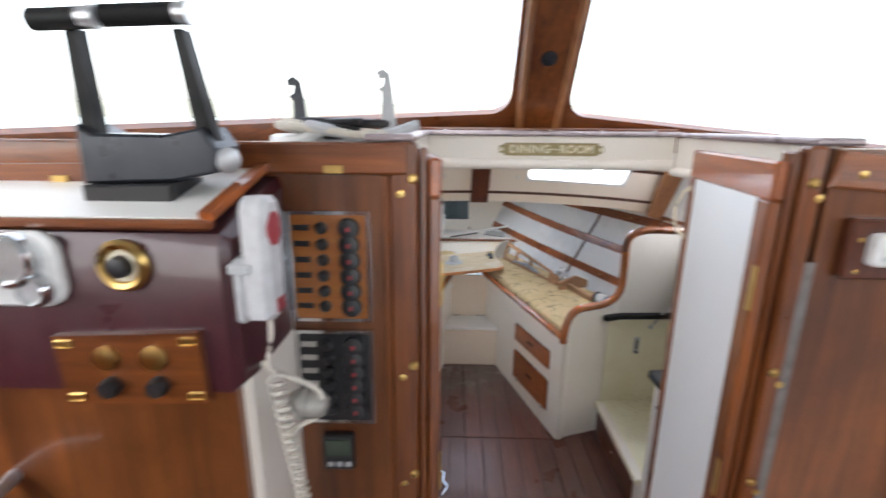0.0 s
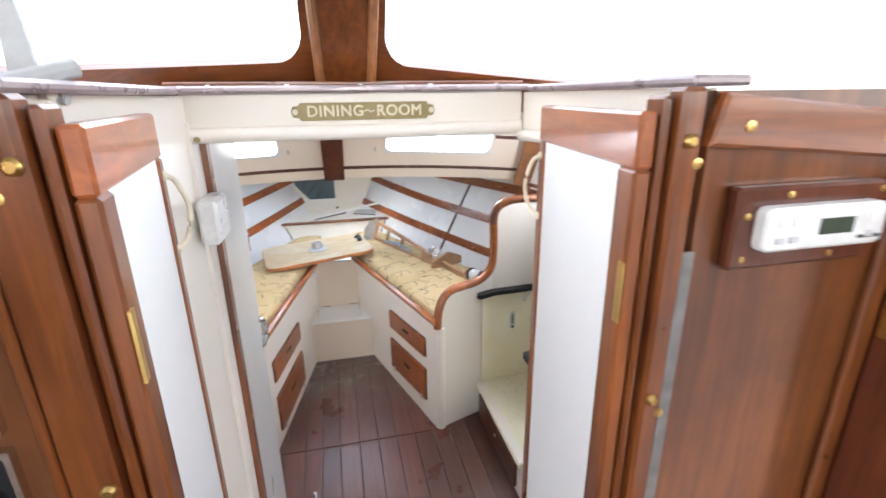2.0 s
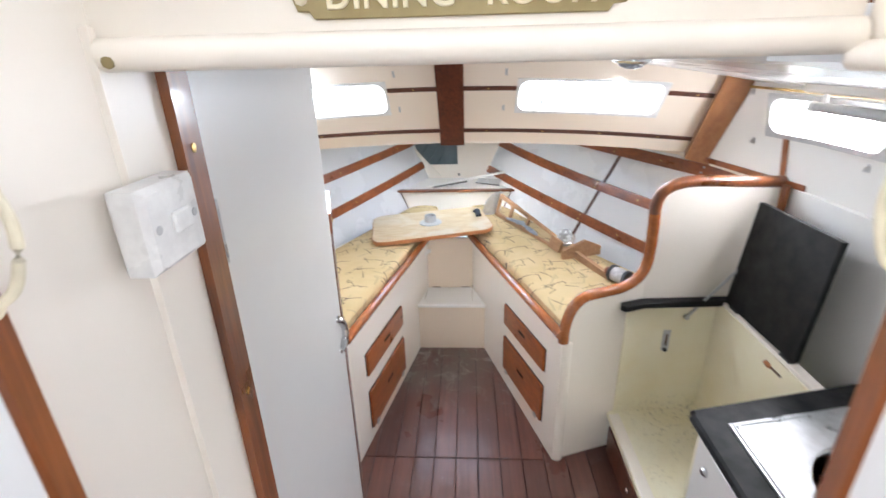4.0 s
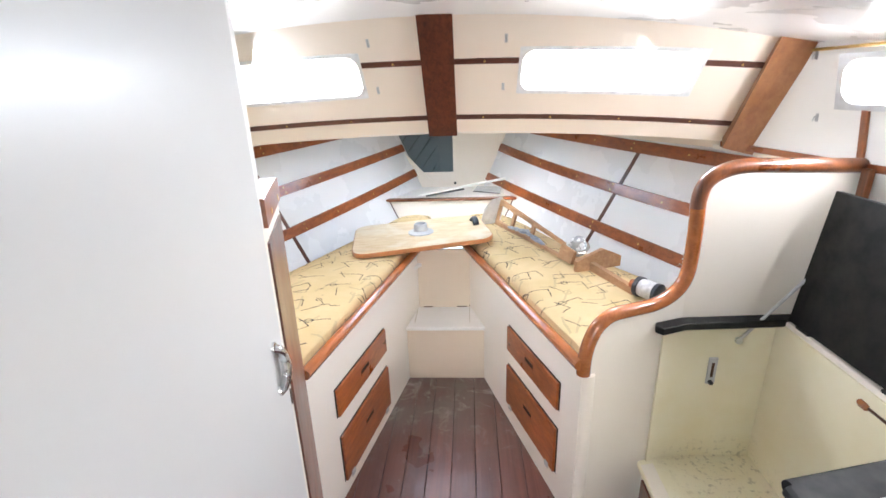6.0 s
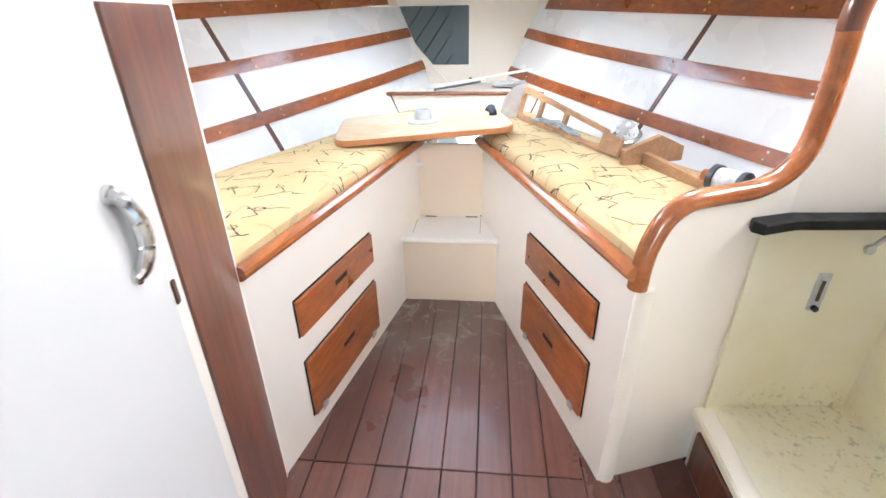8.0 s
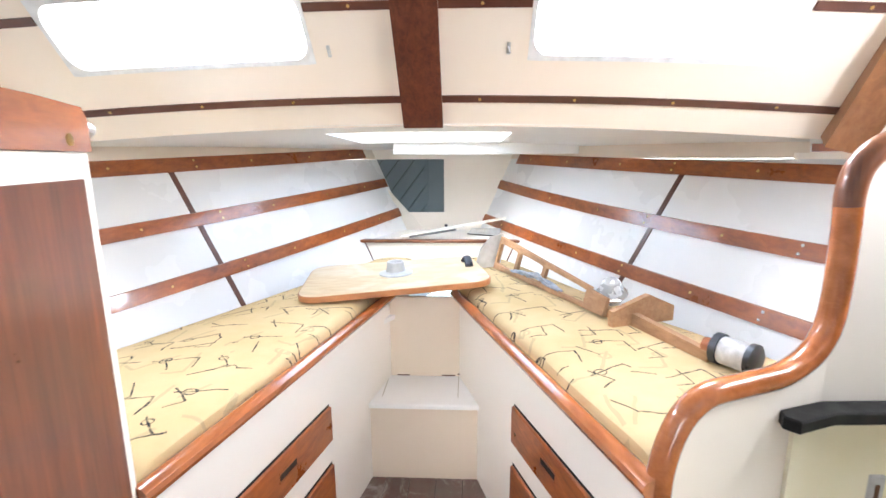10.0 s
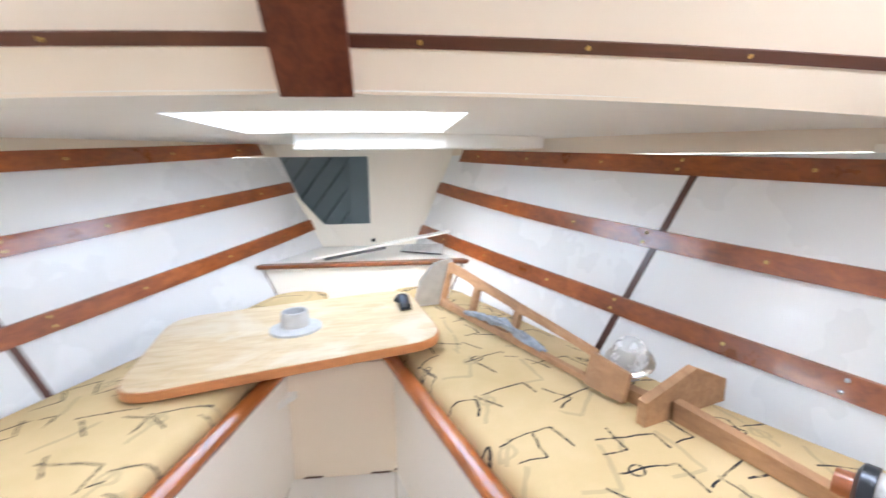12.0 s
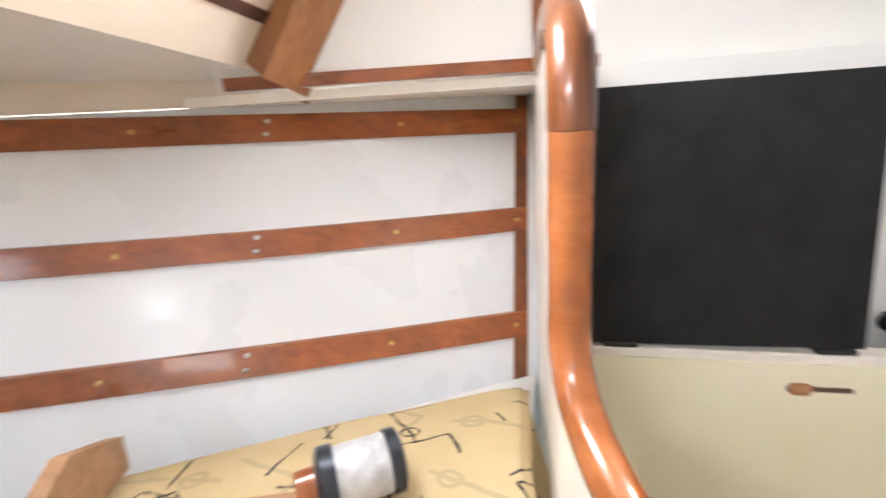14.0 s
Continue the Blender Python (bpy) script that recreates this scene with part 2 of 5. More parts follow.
def mould_paint():
    """Pale yellow locker paint with dark mould specks and brown stains."""
    m = Mat("yellowed_locker_paint", (0.80, 0.75, 0.48), 0.45)
    big, spots, fine = m.noise(4, 5), m.noise(38, 8, 0.75), m.noise(3.2, 3)
    col = m.ramp(big, (0.3, (0.88, 0.845, 0.69)), (0.75, (0.82, 0.75, 0.52)))
    z = m.node("ShaderNodeSeparateXYZ", Vector=m.co).outputs[2]
    low = m.math("MULTIPLY", m.ramp(z, (0.214, 1.0), (0.32, 0.0)), m.ramp(m.node("ShaderNodeSeparateXYZ", Vector=m.co).outputs[0], (0.85, 0.45), (1.0, 1.0)))
    mask = m.math("MULTIPLY", m.ramp(spots, (0.54, 0.0), (0.60, 1.0)), m.math("MULTIPLY", low, m.ramp(fine, (0.42, 0.0), (0.6, 1.0))))
    m.put("Base Color", m.mix(m.math("MULTIPLY", mask, 0.85), col, (0.10, 0.08, 0.04)))
    m.bump(big, 0.08, 0.004)
    return m.m


locker_paint = mould_paint()


def table_material():
    m = Mat("worn_table_laminate", (0.62, 0.48, 0.30), 0.4)
    v = m.mapped((3, 14, 3))
    grain, wear = m.noise(3, 5, 0.6, v, 0.6), m.noise(5, 5, 0.6, None, 0.8)
    col = m.ramp(grain, (0.3, (0.56, 0.40, 0.22)), (0.7, (0.70, 0.57, 0.38)))
    col = m.mix(m.ramp(wear, (0.5, 0.0), (0.62, 0.5)), col, (0.74, 0.68, 0.58))
    col = m.mix(m.ramp(m.noise(9, 6, 0.7, None, 1.5), (0.62, 0.0), (0.72, 0.4)), col, (0.36, 0.26, 0.16))
    m.put("Base Color", col)
    m.bump(grain, 0.1, 0.001)
    return m.m


table_top_m = table_material()


def floor_material():
    """Dark varnished planks, scuffed, with grey dust towards the bow end."""
    m = Mat("worn_planks", (0.09, 0.03, 0.02), 0.36, coat=0.2)
    v = m.mapped((24, 1.4, 24))
    grain, blotch, scuff = m.noise(2, 6, 0.6, v, 0.6), m.noise(3, 5, 0.6), m.noise(14, 8, 0.72, None, 0.5)
    col = m.ramp(grain, (0.25, (0.092, 0.032, 0.023)), (0.75, (0.175, 0.062, 0.041)))
    rnd = m.node("ShaderNodeObjectInfo").outputs["Random"]
    col = m.mix(1.0, col, m.ramp(rnd, (0.0, 0.75), (1.0, 1.2)), "MULTIPLY")
    y = m.node("ShaderNodeSeparateXYZ", Vector=m.node("ShaderNodeNewGeometry").outputs["Position"]).outputs[1]
    bow = m.ramp(m.math("MULTIPLY", m.math("SUBTRACT", y, 2.75), 1.6), (0.0, 0.0), (0.9, 1.0))
    dust = m.math("MULTIPLY", m.ramp(blotch, (0.35, 0.1), (0.65, 1.0)), m.math("ADD", m.math("MULTIPLY", bow, 0.95), 0.10))
    col = m.mix(dust, col, (0.15, 0.125, 0.105))
    smear = m.math("MULTIPLY", m.ramp(m.noise(8, 7, 0.72, None, 0.8), (0.54, 0.0), (0.66, 0.6)), m.math("ADD", m.math("MULTIPLY", bow, 0.9), 0.06))
    col = m.mix(smear, col, (0.40, 0.38, 0.36))
    col = m.mix(m.ramp(m.noise(55, 3, 0.6), (0.70, 0.0), (0.76, 0.5)), col, (0.45, 0.42, 0.40))
    col = m.mix(m.ramp(scuff, (0.64, 0.0), (0.72, 0.5)), col, (0.22, 0.19, 0.17))
    m.put("Base Color", col)
    m.put("Roughness", m.ramp(blotch, (0.3, 0.24), (0.7, 0.5)))
    m.bump(grain, 0.15, 0.0015)
    return m.m


planks_m = floor_material()


def water_material():
    m = Mat("harbour_water", (0.10, 0.16, 0.18), 0.15)
    m.bump(m.noise(2.0, 4), 0.3, 0.1)
    return m.m


# ---- mesh helpers ----
ORIGIN = {}


def finish(name, bm, material, smooth=True):
    bmesh.ops.recalc_face_normals(bm, faces=bm.faces)
    mesh = bpy.data.meshes.new(name)
    bm.to_mesh(mesh)
    bm.free()
    if smooth:
        for p in mesh.polygons:
            p.use_smooth = True
        mesh.set_sharp_from_angle(angle=radians(32))
    mesh.materials.append(material)
    return mesh


def thing(name, at, label, category, group="", kind=""):
    ob = new(name)
    ob.location, ob.empty_display_size = at, 0.05
    ORIGIN[ob] = Vector(at)
    return tagged(ob, label, category, group, kind)


def part(name, bm, material, parent, label=""):
    o = ORIGIN[parent]
    bmesh.ops.translate(bm, verts=bm.verts, vec=-o)
    ob = new(name, finish(name, bm, material))
    ob.parent = parent
    ORIGIN[ob] = o
    return tagged(ob, label)


def solid(name, bm, material, label, category, kind="", group="", at=None):
    """A thing or piece of the setting that is one mesh."""
    o = Vector(at) if at else Vector((0, 0, 0))
    bmesh.ops.translate(bm, verts=bm.verts, vec=-o)
    ob = new(name, finish(name, bm, material))
    ob.location = o
    ORIGIN[ob] = o
    return tagged(ob, label, category, group, kind)


def box(lo, hi, bevel=0.0, bm=None, m=None):
    bm = bm or bmesh.new()
    c = [(a + b) / 2 for a, b in zip(lo, hi)]
    made = bmesh.ops.create_cube(bm, size=1, matrix=(m or Matrix()) @ Matrix.Translation(c) @ Matrix.Diagonal((*[abs(b - a) for a, b in zip(lo, hi)], 1)))
    if bevel:
        es = list({e for v in made["verts"] for e in v.link_edges})
        bmesh.ops.bevel(bm, geom=es, offset=bevel, segments=1, affect="EDGES")
    return bm


def prism(points, low, high, bevel=0.0, bm=None, axis="z", m=None):
    """A polygon in the plane across the axis, drawn out along it."""
    bm = bm or bmesh.new()

    def at(a, b, h):
        p = Vector({"z": (a, b, h), "y": (a, h, b), "x": (h, a, b)}[axis])
        return m @ p if m else p

    f = [bm.verts.new(at(a, b, low)) for a, b in points]
    g = [bm.verts.new(at(a, b, high)) for a, b in points]
    n = len(points)
    faces = [bm.faces.new(f), bm.faces.new(g[::-1])]
    faces += [bm.faces.new((f[k], f[(k + 1) % n], g[(k + 1) % n], g[k])) for k in range(n)]
    if bevel:
        es = list({e for fc in faces[:2] for e in fc.edges})
        bmesh.ops.recalc_face_normals(bm, faces=faces)
        bmesh.ops.bevel(bm, geom=es, offset=bevel, segments=1, affect="EDGES")
    return bm


def slab(corners, thick, bm=None):
    """Four corners of a board's face, and its thickness along the face's normal (away from it)."""
    bm = bm or bmesh.new()
    c = [Vector(p) for p in corners]
    n = (c[1] - c[0]).cross(c[3] - c[0]).normalized() * thick
    f, g = [bm.verts.new(p) for p in c], [bm.verts.new(p + n) for p in c]
    bm.faces.new(f), bm.faces.new(g[::-1])
    for k in range(4):
        bm.faces.new((f[k], f[(k + 1) % 4], g[(k + 1) % 4], g[k]))
    return bm


def tube(points, r, sides=10, bm=None, flat=1.0, up=(0, 0, 1), radii=None):
    """A round or flattened rod along points."""
    bm = bm or bmesh.new()
    pts = [Vector(p) for p in points]
    rings = []
    for k, p in enumerate(pts):
        d = (pts[min(k + 1, len(pts) - 1)] - pts[max(k - 1, 0)]).normalized()
        u = Vector(up) if abs(d.dot(Vector(up))) < 0.98 else Vector((1, 0.01, 0))
        s = d.cross(u).normalized()
        w = s.cross(d).normalized()
        rr = radii[k] if radii else r
        rings.append([bm.verts.new(p + s * rr * math.cos(a) + w * rr * flat * math.sin(a)) for a in [2 * math.pi * j / sides for j in range(sides)]])
    for a, b in zip(rings, rings[1:]):
        for j in range(sides):
            bm.faces.new((a[j], a[(j + 1) % sides], b[(j + 1) % sides], b[j]))
    bm.faces.new(rings[0][::-1]), bm.faces.new(rings[-1])
    return bm


def lathe(profile, at, axis=(0, 0, 1), sides=20, bm=None):
    """Radius and height pairs turned round an axis through at."""
    bm = bm or bmesh.new()
    q = Vector((0, 0, 1)).rotation_difference(Vector(axis)).to_matrix()
    rings = [[bm.verts.new(Vector(at) + q @ Vector((r * math.cos(a), r * math.sin(a), h))) for a in [2 * math.pi * j / sides for j in range(sides)]] for r, h in profile]
    for a, b in zip(rings, rings[1:]):
        for j in range(sides):
            bm.faces.new((a[j], a[(j + 1) % sides], b[(j + 1) % sides], b[j]))
    bm.faces.new(rings[0][::-1]), bm.faces.new(rings[-1])
    return bm


def smooth_path(points, steps=6):
    """A Catmull-Rom line through points."""
    p = [Vector(v) for v in points]
    p = [p[0] * 2 - p[1], *p, p[-1] * 2 - p[-2]]
    out = []
    for k in range(1, len(p) - 2):
        for j in range(steps):
            t = j / steps
            out.append(0.5 * (2 * p[k] + (p[k + 1] - p[k - 1]) * t + (2 * p[k - 1] - 5 * p[k] + 4 * p[k + 1] - p[k + 2]) * t * t + (3 * p[k] - p[k - 1] - 3 * p[k + 1] + p[k + 2]) * t ** 3))
    return out + [p[-2]]


def rounded(x0, z0, x1, z1, r, n=6):
    out = []
    for cx, cz, a0 in ((x1 - r, z1 - r, 0), (x0 + r, z1 - r, 90), (x0 + r, z0 + r, 180), (x1 - r, z0 + r, 270)):
        out += [(cx + r * math.cos(radians(a0 + 90 * j / n)), cz + r * math.sin(radians(a0 + 90 * j / n))) for j in range(n + 1)]
    return out


def holed(outer, hole, r, face, back, bm=None, steps=14):
    """A board with one rounded opening; face(a, b) and back(a, b) lay its two sides out in space."""
    bm = bm or bmesh.new()
    inner = []
    ring = rounded(*hole, r)
    for k, p in enumerate(ring):
        q = ring[(k + 1) % len(ring)]
        n = max(1, int(math.dist(p, q) / 0.06))
        inner += [(p[0] + (q[0] - p[0]) * j / n, p[1] + (q[1] - p[1]) * j / n) for j in range(n)]
    cx, cz = (hole[0] + hole[2]) / 2, (hole[1] + hole[3]) / 2
    hw, hh = (hole[2] - hole[0]) / 2, (hole[3] - hole[1]) / 2
    ow, oh = (outer[0] - cx, outer[2] - cx), (outer[1] - cz, outer[3] - cz)
    out = []
    for a, b in inner:
        u, v = (a - cx) / hw, (b - cz) / hh
        s = max(abs(u), abs(v))
        u, v = u / s, v / s
        out.append((cx + (u * ow[1] if u > 0 else -u * ow[0]), cz + (v * oh[1] if v > 0 else -v * oh[0])))
    n = len(inner)
    layers = []
    for fn in (face, back):
        rows = []
        for t in (0.0, 0.35, 0.7, 1.0):
            rows.append([bm.verts.new(fn(i[0] + (o[0] - i[0]) * t, i[1] + (o[1] - i[1]) * t)) for i, o in zip(inner, out)])
        layers.append(rows)
        for a, b in zip(rows, rows[1:]):
            for k in range(n):
                bm.faces.new((a[k], a[(k + 1) % n], b[(k + 1) % n], b[k]))
    for e in (0, -1):
        a, b = layers[0][e], layers[1][e]
        for k in range(n):
            bm.faces.new((a[k], a[(k + 1) % n], b[(k + 1) % n], b[k]))
    return bm


def sheet(fn, us, vs, thick=0.0, bm=None):
    """A curved board: fn(u, v) gives its face, thick a shift to its back."""
    bm = bm or bmesh.new()
    sides = []
    for shift in ((0, 0, 0), thick) if thick else ((0, 0, 0),):
        sides.append([[bm.verts.new(Vector(fn(u, v)) + Vector(shift)) for v in vs] for u in us])
    for g in sides:
        for i in range(len(us) - 1):
            for j in range(len(vs) - 1):
                bm.faces.new((g[i][j], g[i + 1][j], g[i + 1][j + 1], g[i][j + 1]))
    if thick:
        a, b = sides
        nu, nv = len(us) - 1, len(vs) - 1
        for i in range(nu):
            for j in (0, nv):
                bm.faces.new((a[i][j], a[i + 1][j], b[i + 1][j], b[i][j]))
        for j in range(nv):
            for i in (0, nu):
                bm.faces.new((a[i][j], a[i][j + 1], b[i][j + 1], b[i][j]))
    return bm


def span(a, b, n):
    return [a + (b - a) * k / n for k in range(n + 1)]


def knob(at, axis, r=0.008):
    return lathe([(r * 0.6, 0), (r, r * 0.2), (r, r * 0.6), (r * 0.6, r)], at, axis, 12)


def plug(at, axis, r=0.006):
    return lathe([(r, -0.001), (r, 0.0012), (r * 0.6, 0.002)], at, axis, 8)

# ---- the hull and the fore cabin ----
CX = 0.03


def half(y, z):
    """Half the hull's breadth inside, at y and height z."""
    return 1.43 - 0.62 * (y - 3) + 0.0386 * (y - 3) ** 2 + 0.43 * (z - 1.05)


def hull_at(side, y, z, inset=0.0):
    return Vector((CX + side * (half(y, z) - inset), y, z))


def sag(x):
    """How far the panels of the trunk front dip towards the sides."""
    return 0.037 * (x - 0.04) ** 2


def front_y(x, z):
    """The raked front of the cabin trunk."""
    return 3.235 - 0.85 * (z - 1.436) - 0.045 * (x - 0.04) ** 2


def deck_z(x, y):
    """Underside of the foredeck."""
    return 1.396 - 0.026 * (y - 3.35) - 0.045 * ((x - CX) / 1.2) ** 2


def berth_x(side, y):
    """The front of a berth."""
    return 0.535 - 0.315 * (y - 2.49) if side > 0 else -0.395 + 0.204 * (y - 2.43)


BED_END = {1: 2.49, -1: 2.43}
# battens: height at y = 3, rise and curve towards the bow
BATTENS = {1: [(1.226, 0.030, 0.0), (0.985, 0.035, 0.016), (0.753, 0.066, 0.0)], -1: [(1.237, 0.046, 0.0), (0.987, 0.072, 0.0), (0.748, 0.090, 0.0)]}


def batten_z(k, y, side=1):
    a, b, c = BATTENS[side][k]
    return a + b * (y - 3) + c * (y - 3) ** 2


# floor
FLOOR_Y = 3.43
bed = solid("floor", prism([(-0.62, 1.16), (0.45, 1.16), (0.45, 0.73), (0.86, 0.73), (0.86, 2.60), (0.45, 3.6), (-0.3, 3.6), (-0.62, 2.5)], -0.03, -0.008), joint_m, "dark reddish-brown plank floor of the boat's cabin", "floor", "structure")
seams = [-0.535, -0.432, -0.329, -0.226, -0.133, -0.035, 0.072, 0.179, 0.285, 0.391, 0.497, 0.603, 0.709, 0.815]
for rows in ((1.17, 2.488), (2.492, FLOOR_Y)):
    for a, b in zip(seams, seams[1:]):
        if rows[0] > 2 and (a < -0.45 or b > 0.6):
            continue
        part("plank", box((a + 0.0013, rows[0], -0.008), (b - 0.0013, 2.60 if rows[0] < 2 and (a < -0.45 or b > 0.6) else rows[1], random.uniform(-0.0008, 0.0008)), 0.0018), planks_m, bed)

# hull sides
for side, name in ((1, "wall_hull_starboard"), (-1, "wall_hull_port")):
    y0 = 2.64 if side > 0 else 2.45
    w = solid(name, sheet(lambda u, v: hull_at(side, u, v), span(y0, 4.975, 18), span(0.35, 1.283, 6), (side * 0.04, 0, 0)), gloss,
              "glossy white laminate hull side with mahogany battens", "wall", "structure")
    part("cream_band", sheet(lambda u, v: hull_at(side, u, 1.285 + v * (deck_z(hull_at(side, u, 1.36)[0], u) - 1.283), 0.006), span(3.19 if side > 0 else 2.45, 4.97, 14), (0, 0.5, 1), (side * 0.03, 0, 0)), cream_side, w)
    for k in range(3):
        hh = 0.030 if k == 0 else 0.027
        far = (4.86, 4.95, 4.955)[k]

        def face(u, v):
            return hull_at(side, u, batten_z(k, u, side) + v * hh, 0.013)

        bt = part("batten", sheet(face, span(2.708 if side > 0 else y0 + 0.02, far, 16), (-1, -0.8, 0.8, 1), (side * 0.014, 0, 0)), mah_y, w)
        for j, y in enumerate((2.735 if side > 0 else 2.5, 3.0, 3.26, 3.485, 3.79, 4.05, 4.4, 4.72)):
            for dz in ((-0.013, 0.015) if j in (2, 4) else (0.0,)):
                part("brass_screw", plug(hull_at(side, y, batten_z(k, y, side) + dz, 0.0125), (-side, -0.35, 0.3), 0.0055), brass if j != 2 else steel, bt)

    def strip(u, v, y_top=3.745 if side > 0 else 3.69, y_low=3.78 if side > 0 else 3.70):
        z = 0.60 + 0.66 * u
        return hull_at(side, y_low + (y_top - y_low) * u + v * 0.009, z, 0.005)

    part("joint_strip", sheet(strip, span(0, 1, 8), (-1, 1), (side * 0.006, 0, 0)), strip_wood, w)
    if side > 0:
        part("end_strip", sheet(lambda u, v: hull_at(1, 2.724 + v * 0.016, 0.60 + 0.68 * u, 0.008), span(0, 1, 8), (-1, 1), (0.009, 0, 0)), mah_z, w)
    part("joint_strip", sheet(lambda u, v: hull_at(side, 4.53 + v * 0.008, 0.60 + 0.2 * u, 0.005), span(0, 1, 3), (-1, 1), (side * 0.006, 0, 0)), strip_wood, w)

# bow bulkhead with the open locker behind it
BOW = 4.96
wb = solid("wall_bow_bulkhead", prism([(-0.75, 1.45), (-0.75, 1.283), (0.75, 1.283), (0.75, 1.45)], BOW, BOW + 0.02, axis="y"), cream,
           "cream painted bow bulkhead with an open locker hole", "wall", "structure")
part("board", prism([(0.038, 0.60), (0.75, 0.60), (0.75, 1.283), (0.038, 1.283)], BOW, BOW + 0.02, axis="y"), cream, wb)
part("board", prism([(-0.75, 0.60), (0.038, 0.60), (0.038, 0.92), (-0.21, 0.92), (-0.53, 1.283), (-0.75, 1.283)], BOW, BOW + 0.02, axis="y"), cream, wb)
part("trim", slab([(-0.575, BOW - 0.012, 1.285), (-0.535, BOW - 0.012, 1.285), (-0.06, BOW - 0.012, 0.76), (-0.10, BOW - 0.012, 0.76)], 0.012), cream, wb)
# the planked bow behind the hole, closing on the stem
for side, word in ((-1, "port"), (1, "starboard")):
    b0, b1 = Vector((CX + side * 0.74, BOW + 0.022, 0)), Vector((CX, BOW + 0.46, 0))
    bn = Vector((b1.y - b0.y, b0.x - b1.x, 0)).normalized() * (0.02 * side)
    wk = solid("wall_bow_" + word, slab([b0 + Vector((0, 0, 0.45)), b1 + Vector((0, 0, 0.45)), b1 + Vector((0, 0, 1.42)), b0 + Vector((0, 0, 1.42))], 0.02 * side), dark_board, "weathered grey planking of the bow", "wall", "structure")
    if side < 0:
        off = Vector((0.03, -0.05, 0))
        for k in range(12):
            s0 = -0.62 + 0.125 * k
            quad = []
            for s1, z in ((s0, 0.75), (s0 + 0.112, 0.75), (s0 + 0.662, 1.40), (s0 + 0.55, 1.40)):
                quad.append(b0.lerp(b1, s1 / 0.86) + off + Vector((0, 0, z)))
            if min(q.y for q in quad) > BOW - 0.35 and max(q.y for q in quad) < BOW + 0.62:
                bmq = slab(quad, -0.012)
                bmesh.ops.bisect_plane(bmq, geom=bmq.verts[:] + bmq.edges[:] + bmq.faces[:], plane_co=(0, BOW + 0.03, 0), plane_no=(0, -1, 0), clear_outer=True)
                bmesh.ops.bisect_plane(bmq, geom=bmq.verts[:] + bmq.edges[:] + bmq.faces[:], plane_co=(0, BOW + 0.41, 0), plane_no=(0, 1, 0), clear_outer=True)
                if bmq.faces:
                    part("locker_board", bmq, hullgrey, wk)
part("stem_post", box((-0.13, BOW + 0.32, 0.78), (0.14, BOW + 0.345, 1.40), 0.004), hullgrey, wk)

# bow shelf
bs = thing("bow_shelf", (CX, 4.5, 0.60), "cream fronted bow shelf with a mahogany edge", "shelf")
part("front_panel", sheet(lambda u, v: (CX + u * (half(4.52, v) - 0.01), 4.52, v), span(-1, 1, 4), (0.58, 0.70, 0.79), (0, 0.015, 0)), cream, bs)
part("edge", box((-0.56, 4.495, 0.788), (0.56, 4.545, 0.806), 0.005), mah_x, bs)
part("shelf_board", prism([(-0.55, 4.54), (0.6, 4.54), (0.33, 4.95), (-0.27, 4.95)], 0.785, 0.80), white, bs)
wb2 = thing("white_board", (0.1, 4.58, 0.81), "loose white painted board lying askew on the bow shelf", "board")
part("plank", slab([(-0.21, 4.56, 0.812), (0.435, 4.60, 0.918), (0.44, 4.635, 0.922), (-0.205, 4.595, 0.816)], 0.009), white, wb2)
part("under_edge", slab([(-0.16, 4.566, 0.806), (0.13, 4.584, 0.850), (0.13, 4.60, 0.852), (-0.16, 4.58, 0.808)], 0.010), dark_board, wb2)
pp = thing("grey_plate", (0.28, 4.72, 0.80), "grey metal plate leaning against the bow side", "plate")
part("plate", slab([(0.20, 4.74, 0.803), (0.40, 4.64, 0.803), (0.41, 4.66, 0.85), (0.23, 4.77, 0.835)], 0.006), grey_pl, pp)
part("rim", tube([(0.20, 4.737, 0.806), (0.40, 4.637, 0.806)], 0.004, 6), dark_metal, pp)
solid("small_black_plug", lathe([(0.010, 0), (0.011, 0.012), (0.006, 0.02)], (0.052, BOW - 0.001, 0.83), (0, -1, 0), 10), black_pl, "small black plug on the bow bulkhead", "plug")

# foredeck ceiling with the skylight
def deck_edge(y):
    return half(min(y, 4.97), 1.40) + 0.07 - max(0.0, y - 4.97) * 1.0


HX0, HX1, HY0, HY1 = -0.355, 0.365, 3.56, 4.21
fc = solid("ceiling_foredeck", sheet(lambda u, v: (CX + u * deck_edge(v), v, deck_z(CX + u * deck_edge(v), v)), span(-1, 1, 10), span(HY1, 5.42, 10), (0, 0, 0.05)), white, "white painted underside of the foredeck", "ceiling", "structure")
more = [sheet(lambda u, v: (CX + u * deck_edge(3.3), front_y(CX + u * deck_edge(3.3), 1.40) * (1 - v) + HY0 * v, deck_z(CX + u * deck_edge(3.3), front_y(0, 1.40) * (1 - v) + HY0 * v)), span(-1, 1, 14), (0, 0.5, 1), (0, 0, 0.05)),
        sheet(lambda u, v: (HX1 + (CX + deck_edge(v) - HX1) * u, v, deck_z(HX1 + (CX + deck_edge(v) - HX1) * u, v)), span(0, 1, 6), span(HY0, HY1, 5), (0, 0, 0.05)),
        sheet(lambda u, v: (CX - deck_edge(v) + (HX0 - CX + deck_edge(v)) * u, v, deck_z(CX - deck_edge(v) + (HX0 - CX + deck_edge(v)) * u, v)), span(0, 1, 6), span(HY0, HY1, 5), (0, 0, 0.05))]
for bmx in more:
    part("deck_panel", bmx, white, fc)
